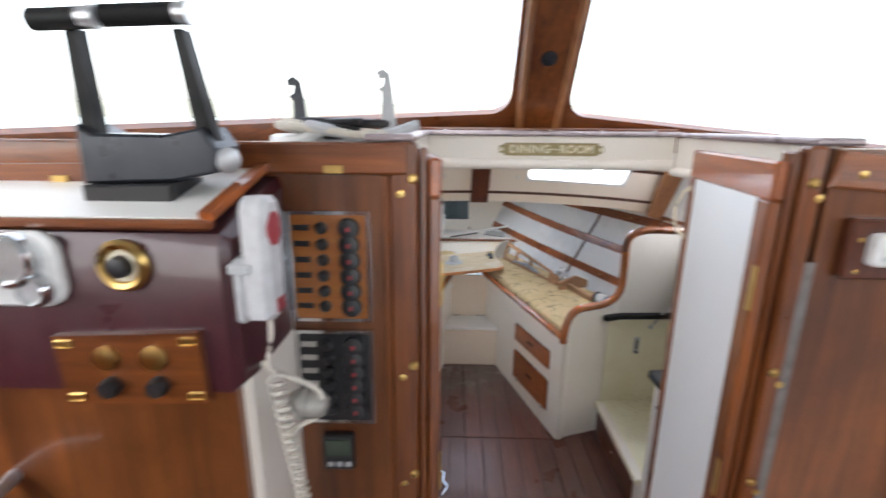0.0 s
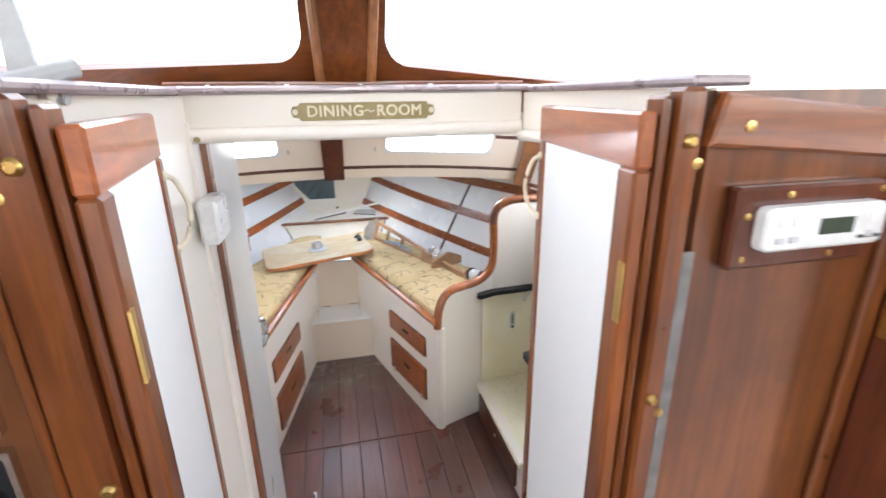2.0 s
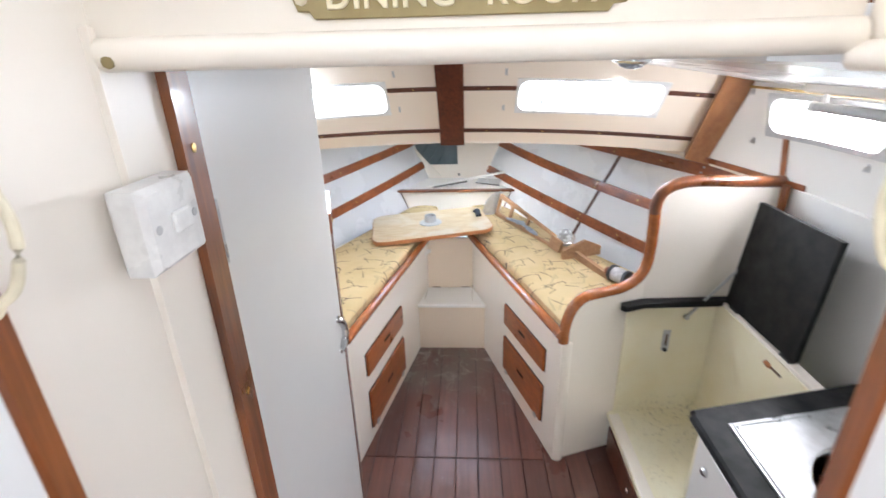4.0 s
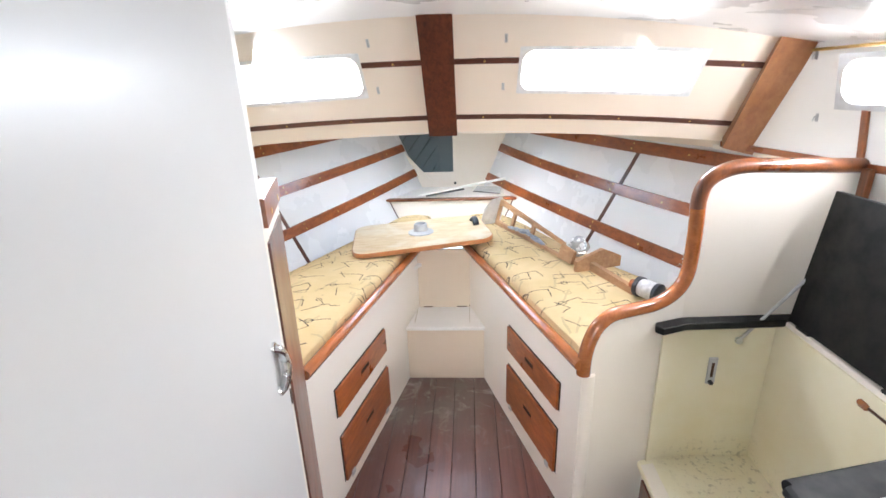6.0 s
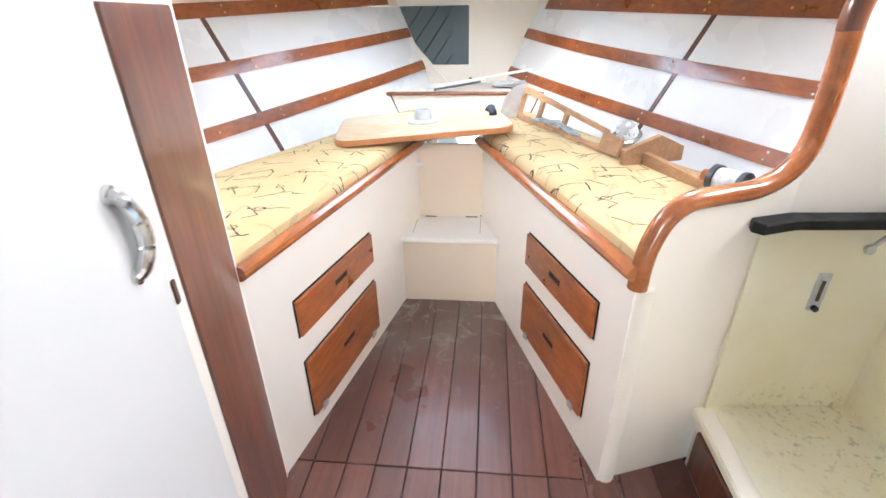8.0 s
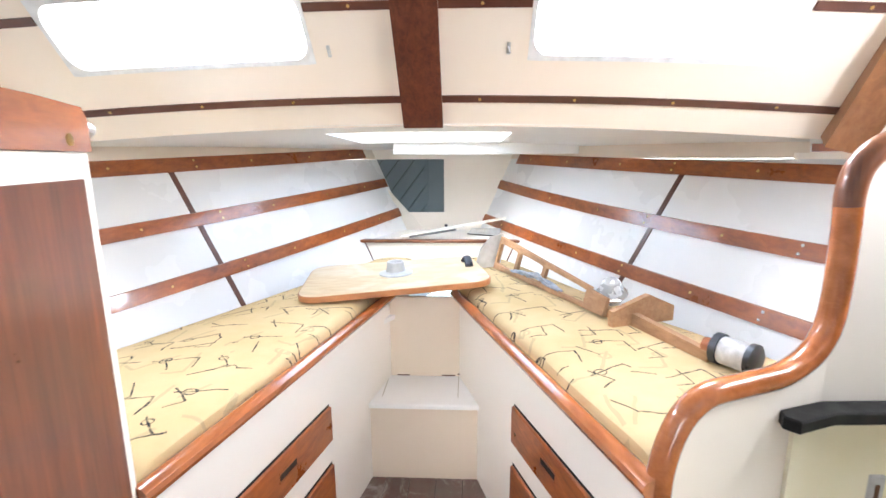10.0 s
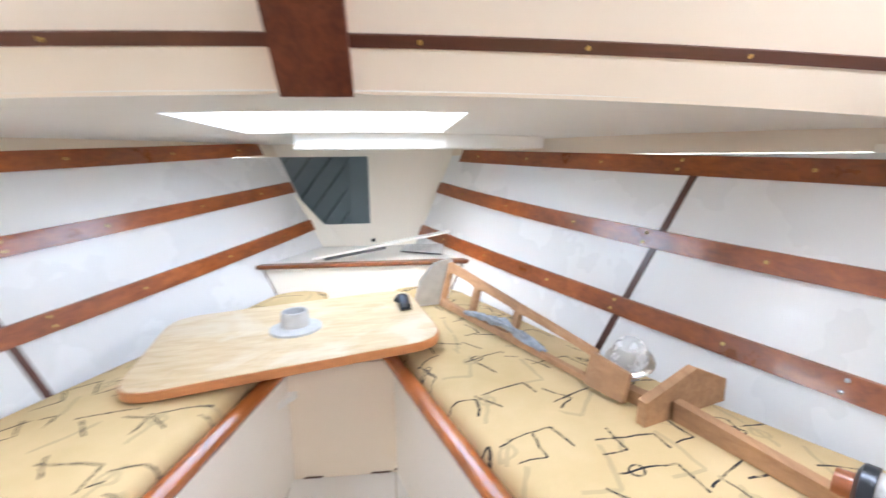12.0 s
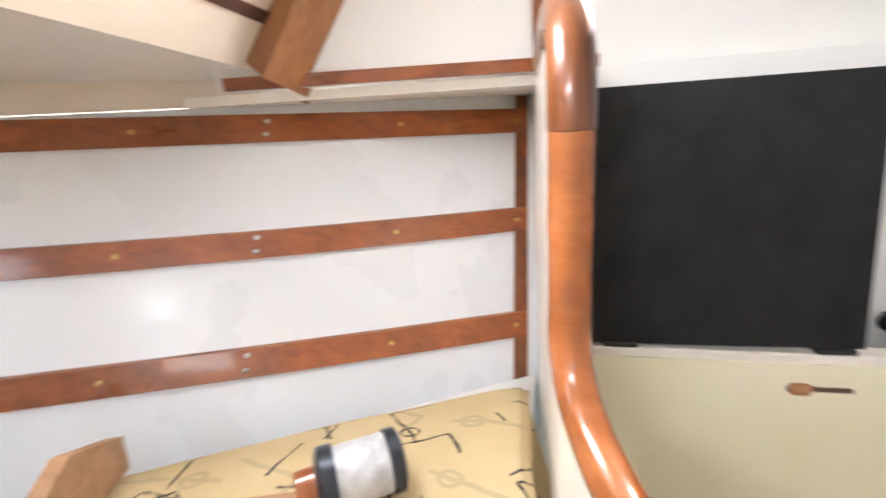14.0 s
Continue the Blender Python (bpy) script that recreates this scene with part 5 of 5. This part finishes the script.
def switch_panel(z0, z1, plate, label, red):
    sp = thing("switch_panel", (-0.33, 0.69, z0), label, "switch panel", "switch panels")
    part("frame", holed((-0.411, z0, -0.270, z1), (-0.405, z0 + 0.006, -0.276, z1 - 0.006), 0.006, lambda u, v: (u, 0.688, v), lambda u, v: (u, 0.699, v)), chrome, sp)
    part("plate", box((-0.406, 0.692, z0 + 0.005), (-0.275, 0.699, z1 - 0.005)), plate, sp)
    step = (z1 - z0 - 0.03) / 6
    for k in range(6):
        z = z0 + 0.015 + step * (k + 0.5)
        part("label_bar", box((-0.402, 0.690, z - 0.005), (-0.374, 0.6922, z + 0.005)), black_pl if red else bars_m, sp)
        part("fuse_cap", lathe([(0.0105, 0), (0.0105, 0.008), (0.007, 0.012)], (-0.352, 0.692, z), (0, -1, 0), 10), black_pl, sp)
        rk = part("rocker", lathe([(0.018, 0), (0.019, 0.004), (0.017, 0.012), (0.006, 0.014)], (-0.305, 0.692, z), (0, -1, 0), 14), black_pl, sp)
        part("mark", box((-0.308, 0.6772, z - 0.004), (-0.302, 0.6782, z + 0.004)), red_m, rk)
    return sp


switch_panel(1.580, 1.780, orange_plate, "orange switch panel with six black rockers in a chrome frame", True)
switch_panel(1.372, 1.562, black_pl, "dark switch panel with six black rockers in a chrome frame", False)
si = thing("small_instrument", (-0.33, 0.69, 1.27), "small black digital instrument", "instrument")
part("case", prism(rounded(-0.372, 1.272, -0.312, 1.348, 0.006, 3), 0.680, 0.699, 0.003, axis="y"), black_pl, si)
part("display", box((-0.365, 0.678, 1.306), (-0.319, 0.6802, 1.340)), lcd, si)
for k in range(3):
    part("button", box((-0.363 + 0.017 * k, 0.677, 1.282), (-0.352 + 0.017 * k, 0.6805, 1.292), 0.001), grey_pl, si)

# dash tops, wheelhouse shell
RAKE = 0.7


def screen_xy(u):
    """Foot of the windscreen: u metres from the centre post along its sweep."""
    s = abs(u)
    n = 12
    x = y = 0.0
    for k in range(n):
        t = radians(4) + radians(36) * min(1.1, s * (k + 0.5) / n)
        x += s / n * math.cos(t)
        y -= s / n * math.sin(t)
    return (0.10 + math.copysign(x, u), 1.285 + y)


def screen(u, z, back=0.0):
    x, y = screen_xy(u)
    z -= (0.10 if u > 0 else 0.05) * abs(u) * max(0.0, min(1.0, (2.40 - z) / 0.44))
    return Vector((x, y + back - RAKE * (z - 1.92), z + back * 0.4))


for s in (1, -1):
    x0 = 0.475 if s > 0 else -0.235
    solid("dash_top", prism([(x0, 0.725), (s * 1.25, 0.725), (s * 1.25, 1.35), (x0, 1.35)], 1.862 if s < 0 else 1.80, 1.880 if s < 0 else 1.822), white, "white painted dash top behind the windscreen", "dash", "structure")
    end = 1.18 if s > 0 else 1.38
    u0, u1 = (0.05, end) if s > 0 else (-end, -0.05)
    hole = (u0 + 0.03, 1.958, u1 - 0.025, 2.40) if s > 0 else (u0 + 0.025, 1.958, u1 - 0.03, 2.40)
    wsn = solid("wall_windscreen", holed((u0, 1.87, u1, 2.46), hole, 0.05, lambda a, b: screen(a, b), lambda a, b: screen(a, b, 0.03)), mah_x, "mahogany windscreen frame with a rounded opening", "wall", "structure")
    pn = part("pane", sheet(lambda u, v: screen(u, v, 0.022), span(u0 + 0.02, u1 - 0.02, 14), (1.93, 2.42)), glass, wsn)
    pn.visible_shadow = False
    pxy = screen_xy(s * (end + 0.03))
    po = thing("windscreen_post", (pxy[0], pxy[1], 1.80), "light varnished corner post of the windscreen", "post", kind="structure")
    part("post", sheet(lambda u, v: screen(s * u, v, -0.012), (end - 0.01, end + 0.015, end + 0.065, end + 0.095), span(1.87, 2.46, 5), (0, 0.03, 0.012)), teak_z, po)
    part("inner_bead", sheet(lambda u, v: screen(s * u, v, -0.018), (end - 0.029, end - 0.011), span(1.87, 2.46, 5), (0, 0.03, 0.012)), mah_z, po)
    part("outer_bead", tube([screen(s * (end + 0.10), z, -0.014) for z in span(1.87, 2.46, 4)], 0.012, 8), mah_z, po)
cpz = thing("centre_pillar", (0.10, 1.29, 1.9), "mahogany centre pillar of the windscreen", "post", kind="structure")
part("post", sheet(lambda u, v: screen(u * (1 + 0.6 * (v - 1.9)), v, -0.02), (-0.042, 0.042), span(1.90, 2.46, 3), (0, 0.03, 0.012)), mah_z, cpz)
for u in (-0.05, 0.05):
    part("bead", tube([screen(u * (1 + 0.6 * (z - 1.9)), z, -0.018) for z in span(1.90, 2.46, 3)], 0.010, 8), teak_z, cpz)
part("badge", lathe([(0.020, 0), (0.020, 0.004), (0.014, 0.006)], screen(0.0, 2.09, -0.022), (0, -0.74, -0.67), 20), dark_metal, cpz)

solid("floor_wheelhouse", box((-1.25, -1.6, 0.42), (1.25, 0.70, 0.45)), floor_wood, "brown wheelhouse floor", "floor", "structure")
solid("floor_companionway", box((-0.208, 0.70, 0.42), (0.45, 1.10, 0.45)), floor_wood, "brown companionway step floor", "floor", "structure")
solid("wall_step_side", box((0.45, 0.725, -0.01), (0.465, 1.10, 0.45)), cream, "cream side of the companionway step", "wall", "structure")
solid("wall_step_riser", box((-0.208, 1.08, -0.01), (0.45, 1.10, 0.42)), cream, "cream riser below the companionway", "wall", "structure")
solid("ceiling_wheelhouse", box((-1.30, -1.65, 2.46), (1.30, 0.95, 2.50)), white, "white wheelhouse roof", "ceiling", "structure")
for s in (1, -1):
    x = s * 1.25
    solid("wall_wheelhouse_side", holed((-1.62, 0.45, 0.72, 2.46), (-1.45, 1.84, 0.66, 2.40), 0.06, lambda a, b: (x, a, b), lambda a, b: (x + s * 0.03, a, b)), mah_y, "mahogany wheelhouse side with a long window", "wall", "structure")
# unseen aft wall; its doorway is assumed, to let light in from astern
solid("wall_wheelhouse_aft", holed((-1.25, 0.45, 1.25, 2.46), (-0.38, 0.52, 0.55, 2.32), 0.03, lambda a, b: (a, -1.60, b), lambda a, b: (a, -1.63, b)), mah_z, "unseen mahogany aft wall with an assumed open doorway", "wall", "structure")

# side cabinet at starboard
cbn = thing("side_cabinet", (1.0, 0.2, 0.45), "mahogany side cabinet with a white panelled door", "cabinet")
part("top", box((0.806, -0.9, 1.785), (1.25, 0.679, 1.797), 0.004), white, cbn)
part("top_edge", box((0.802, -0.9, 1.774), (0.812, 0.698, 1.787), 0.003), dark_z, cbn)
part("drawer_front", box((0.812, -0.9, 1.703), (0.84, 0.69, 1.774), 0.004), teak_y, cbn)
for y in (0.495, 0.17):
    part("brass_screw", plug((0.812, y, 1.741), (-1, 0, 0), 0.008), brass, cbn)
part("shadow_gap", box((0.835, -0.9, 1.690), (0.85, 0.69, 1.703)), joint_m, cbn)
part("body", box((0.85, -0.9, 0.46), (1.24, 0.69, 1.70)), dark_z, cbn)
dr2 = part("door_frame", holed((0.10, 0.75, 0.688, 1.690), (0.17, 0.83, 0.608, 1.636), 0.004, lambda a, b: (0.818, a, b), lambda a, b: (0.85, a, b)), dark_z, cbn)
part("white_panel", box((0.826, 0.16, 0.82), (0.84, 0.62, 1.645)), white_panel, dr2, "white door panel")
part("hinge", box((0.816, 0.672, 1.545), (0.820, 0.684, 1.605)), brass, dr2)

# ---- helm console ----
co = thing("helm_console", (-0.75, 0.55, 0.45), "helm console padded in burgundy leather over mahogany", "console")
FY = 0.48
part("lower_front", box((-1.2, FY + 0.012, 0.46), (-0.427, FY + 0.035, 1.585), 0.003), bulk_z, co)
part("side_panel", box((-0.432, FY + 0.03, 0.46), (-0.414, 0.698, 1.60), 0.003), cream, co)
bm = prism([(FY, 1.565), (FY + 0.05, 1.555), (0.698, 1.555), (0.698, 1.836), (FY + 0.045, 1.794), (FY + 0.012, 1.785), (FY, 1.762)], -1.2, -0.413, 0.012, axis="x")
part("padding", bm, leather, co)
part("top_board", slab([(-1.2, FY + 0.015, 1.796), (-0.44, FY + 0.015, 1.796), (-0.44, 0.698, 1.844), (-1.2, 0.698, 1.844)], 0.010), white, co)
part("front_lip", box((-1.2, FY + 0.002, 1.790), (-0.432, FY + 0.020, 1.804), 0.004), mah_x, co)
part("side_lip", slab([(-0.448, FY + 0.01, 1.802), (-0.430, FY + 0.01, 1.802), (-0.432, 0.698, 1.850), (-0.450, 0.698, 1.850)], 0.012), mah_y, co)

cm = thing("coaming_board", (-0.95, 0.66, 1.80), "varnished mahogany coaming board with a brass plate", "board", kind="structure")
part("board", slab([(-1.24, 0.615, 1.812), (-0.66, 0.615, 1.822), (-0.66, 0.615, 1.862), (-1.24, 0.615, 1.852)], -0.018), mah_x, cm)
part("brass_plate", box((-0.735, 0.611, 1.832), (-0.710, 0.615, 1.844), 0.001), brass, cm)
gz = Vector((-0.546, FY, 1.746))
ga = thing("gauge", tuple(gz), "round brass bezel gauge with a black centre", "gauge")
part("bezel", lathe([(0.033, -0.004), (0.0345, 0.006), (0.029, 0.012), (0.023, 0.010), (0.021, 0.004)], gz, (0, -1, 0), 28), brass, ga)
part("dial", lathe([(0.022, 0), (0.021, 0.006)], gz, (0, -1, 0), 20), ivory, ga)
part("hub", lathe([(0.015, 0.006), (0.013, 0.018), (0.008, 0.02)], gz, (0, -1, 0), 16), black_pl, ga)

cp_ = thing("control_plate", (-0.555, FY, 1.56), "mahogany control plate with brass dials and black knobs", "control panel")
part("plate", slab([(-0.653, FY - 0.012, 1.650), (-0.648, FY - 0.012, 1.550), (-0.456, FY - 0.012, 1.555), (-0.458, FY - 0.012, 1.658)], -0.012), mah_x, cp_)
for x, z in ((-0.638, 1.640), (-0.472, 1.647), (-0.633, 1.562), (-0.469, 1.567)):
    part("brass_corner", box((x - 0.012, FY - 0.0145, z - 0.006), (x + 0.012, FY - 0.0115, z + 0.006), 0.002), brass, cp_)
for x, z in ((-0.583, 1.621), (-0.519, 1.623)):
    part("brass_dial", lathe([(0.017, 0), (0.017, 0.005), (0.010, 0.007)], (x, FY - 0.012, z), (0, -1, 0), 18), brass, cp_)
    part("black_knob", lathe([(0.013, 0), (0.014, 0.010), (0.011, 0.018)], (x + 0.003, FY - 0.012, z - 0.040), (0, -1, 0), 14), black_pl, cp_)

gc = thing("gauge_cluster", (-0.67, FY, 1.70), "silver instrument cluster with round dials", "gauge")
part("plate", prism(rounded(-0.82, 1.690, -0.622, 1.790, 0.03, 5), FY - 0.012, FY + 0.002, 0.004, axis="y"), white_pl, gc)
for x, z, r in ((-0.678, 1.755, 0.036), (-0.652, 1.716, 0.021), (-0.74, 1.735, 0.03)):
    b = part("bezel", lathe([(r, 0), (r, 0.012), (r * 0.8, 0.018), (r * 0.78, 0.01)], (x, FY - 0.012, z), (0, -1, 0), 22), chrome, gc)
    part("dial", lathe([(r * 0.8, 0), (r * 0.78, 0.012)], (x, FY - 0.012, z), (0, -1, 0), 18), alu, b)
tr = thing("throttle_lever", (-0.72, FY, 1.42), "grey metal throttle lever", "lever")
part("lever", tube(smooth_path([(-0.78, FY + 0.02, 1.41), (-0.76, FY - 0.05, 1.41), (-0.70, FY - 0.06, 1.412)], 4), 0.011, 10), alu, tr)

mo = thing("plotter_bracket", (-0.56, 0.62, 1.805), "black metal instrument bracket with two uprights and a padded bar", "bracket")
part("base_box", prism([(-0.622, 1.835), (-0.494, 1.840), (-0.436, 1.852), (-0.432, 1.885), (-0.450, 1.912), (-0.500, 1.902), (-0.598, 1.903), (-0.620, 1.915)], 0.55, 0.625, 0.004, axis="y"), dark_metal, mo)
part("lower_box", prism([(-0.618, 1.803), (-0.497, 1.803), (-0.493, 1.838), (-0.620, 1.834)], 0.542, 0.625, 0.003, axis="y"), black_pl, mo)
part("upright", slab([(-0.622, 0.565, 1.900), (-0.600, 0.565, 1.900), (-0.605, 0.565, 2.035), (-0.622, 0.565, 2.035)], -0.022), black_lam, mo)
part("upright", slab([(-0.462, 0.565, 1.890), (-0.430, 0.565, 1.852), (-0.464, 0.565, 2.035), (-0.480, 0.565, 2.035)], -0.022), black_lam, mo)
part("padded_bar", tube([(-0.657, 0.56, 2.044), (-0.652, 0.56, 2.044), (-0.575, 0.56, 2.047)], 0.014, 12), black_lam, mo)
part("padded_bar", tube([(-0.562, 0.56, 2.049), (-0.465, 0.56, 2.052), (-0.460, 0.56, 2.052)], 0.014, 12), black_lam, mo)
part("bar_end", lathe([(0.013, 0), (0.0155, 0.022)], (-0.590, 0.558, 2.047), (1, 0, 0), 12), alu, mo)
part("bar_end", lathe([(0.013, 0), (0.0155, 0.018)], (-0.466, 0.558, 2.052), (1, 0, 0), 12), alu, mo)
part("side_knob", lathe([(0.018, 0), (0.018, 0.010), (0.010, 0.014)], (-0.432, 0.575, 1.868), (0.8, -0.6, 0), 16), alu, mo)

mo.location.x -= 0.016
mo.location.z += 0.004

HX = -0.414                      # the console's side, which carries the handset
vh = thing("radio_handset", (HX + 0.02, 0.52, 1.66), "white radio handset with a coiled cable in its cradle", "radio handset")
part("cradle", box((HX, 0.485, 1.663), (HX + 0.017, 0.535, 1.753), 0.005), grey_pl, vh)
part("cradle_clip", box((HX, 0.476, 1.735), (HX + 0.030, 0.482, 1.749), 0.002), grey_pl, vh)
hb_ = part("handset", prism([(0.478, 1.673), (0.505, 1.663), (0.535, 1.676), (0.540, 1.808), (0.532, 1.830), (0.492, 1.834), (0.482, 1.818)], HX + 0.016, HX + 0.052, 0.008, axis="x"), handset_m, vh)
part("red_label", lathe([(0.0225, -0.001), (0.0225, 0.0012), (0.021, 0.0018), (0.0, 0.0018)], (HX + 0.052, 0.509, 1.790), (1, 0, 0), 24), red_m, hb_)
part("red_label", prism([(0.500, 1.676), (0.522, 1.676), (0.522, 1.694), (0.500, 1.694)], HX + 0.0515, HX + 0.0535, axis="x"), red_m, hb_)
part("lead", tube(smooth_path([(HX + 0.034, 0.512, 1.670), (HX + 0.036, 0.508, 1.640), (HX + 0.030, 0.504, 1.600), (HX + 0.036, 0.506, 1.575)], 4), 0.0034, 6), cable_m, vh)
coil = [(HX + 0.036 + 0.0001 * k + 0.010 * math.cos(k * 1.05), 0.506 + 0.010 * math.sin(k * 1.05) + 0.0005 * k, 1.577 - 0.0026 * k) for k in range(130)]
part("coiled_cable", tube(coil, 0.0028, 5), cable_m, vh)
pg = thing("hanging_plug", (-0.35, 0.56, 1.42), "dingy grey plug hanging on a loose cream cable", "plug")
part("plug", lathe([(0.010, 0), (0.017, 0.008), (0.022, 0.018), (0.020, 0.024), (0.022, 0.030), (0.021, 0.046), (0.014, 0.058), (0.008, 0.060)], (-0.375, 0.55, 1.512), (0.8, -0.1, -0.12), 14), dingy_m, pg)
part("collar", lathe([(0.025, 0), (0.026, 0.004), (0.025, 0.010), (0.022, 0.012)], (-0.355, 0.5475, 1.509), (0.8, -0.1, -0.12), 16), dingy_m, pg)
part("cable", tube(smooth_path([(HX - 0.004, 0.55, 1.575), (-0.390, 0.545, 1.560), (-0.352, 0.54, 1.548), (-0.325, 0.54, 1.528), (-0.330, 0.54, 1.490), (-0.362, 0.54, 1.470), (-0.385, 0.545, 1.440)], 5), 0.004, 6), cable_m, pg)

# things on the port dash top
for x, y, h, lab, mt in ((-0.428, 0.86, 0.130, "dark upright hook of a dash holder", dark_metal), (-0.255, 0.86, 0.145, "grey upright hook of a dash holder", grey_pl)):
    hk = thing("dash_hook", (x, y, 1.88), lab, "hook", "dash hooks")
    part("upright", prism([(x - 0.016, 1.880), (x + 0.016, 1.880), (x + 0.010, 1.96), (x + 0.004, 1.88 + h - 0.01), (x - 0.010, 1.88 + h), (x - 0.024, 1.88 + h - 0.008), (x - 0.022, 1.88 + h - 0.018), (x - 0.010, 1.88 + h - 0.018), (x - 0.012, 1.88 + h - 0.032), (x - 0.022, 1.88 + h - 0.038), (x - 0.014, 1.88 + h - 0.045)], y - 0.004, y + 0.004, 0.0015, axis="y"), mt, hk)
    part("foot", box((x - 0.03, y - 0.02, 1.880), (x + 0.03, y + 0.02, 1.888), 0.002), mt, hk)
random.seed(11)
cabs = thing("tangled_cables", (-0.33, 0.80, 1.88), "cream and grey cables tangled on the dash top", "cable")
for k in range(5):
    pts = [(-0.46 + 0.26 * random.random(), 0.76 + 0.09 * random.random(), 1.892 + 0.035 * random.random()) for j in range(6)]
    part("cable", tube(smooth_path(pts, 6), 0.010 if k < 3 else 0.007, 8), (cable_m, white_pl, grey_pl, cable_m, black_pl)[k], cabs)
hg = thing("small_hook", (-0.16, 2.1, 0.0), "small bent metal hook lying on the floor", "hook")
part("wire", tube(smooth_path([(-0.175, 2.17, 0.006), (-0.16, 2.16, 0.006), (-0.165, 2.10, 0.006), (-0.14, 2.06, 0.006), (-0.17, 1.99, 0.006)], 4), 0.005, 6), chrome, hg)

# ---- outside ----
solid("water", box((-2500, -2500, -0.45), (2500, 2500, -0.28)), water_material(), "calm harbour water out to the horizon", "water", "structure")
shore = bmesh.new()
random.seed(3)
prev = None
for k in range(41):
    ang = radians(-100 + 5 * k)
    hgt = 40 + 30 * noise.noise(Vector((k * 0.22, 0, 0))) + 8 * random.random()
    a_, b_ = shore.verts.new((1500 * math.sin(ang), 1500 * math.cos(ang), -0.3)), shore.verts.new((1600 * math.sin(ang), 1600 * math.cos(ang), hgt))
    if prev:
        shore.faces.new((prev[0], a_, b_, prev[1]))
    prev = (a_, b_)
solid("backdrop_hills", shore, paint("far_hills", (0.20, 0.22, 0.19), 0.9, 0.2), "distant pale hills across the water", "hills", "structure")
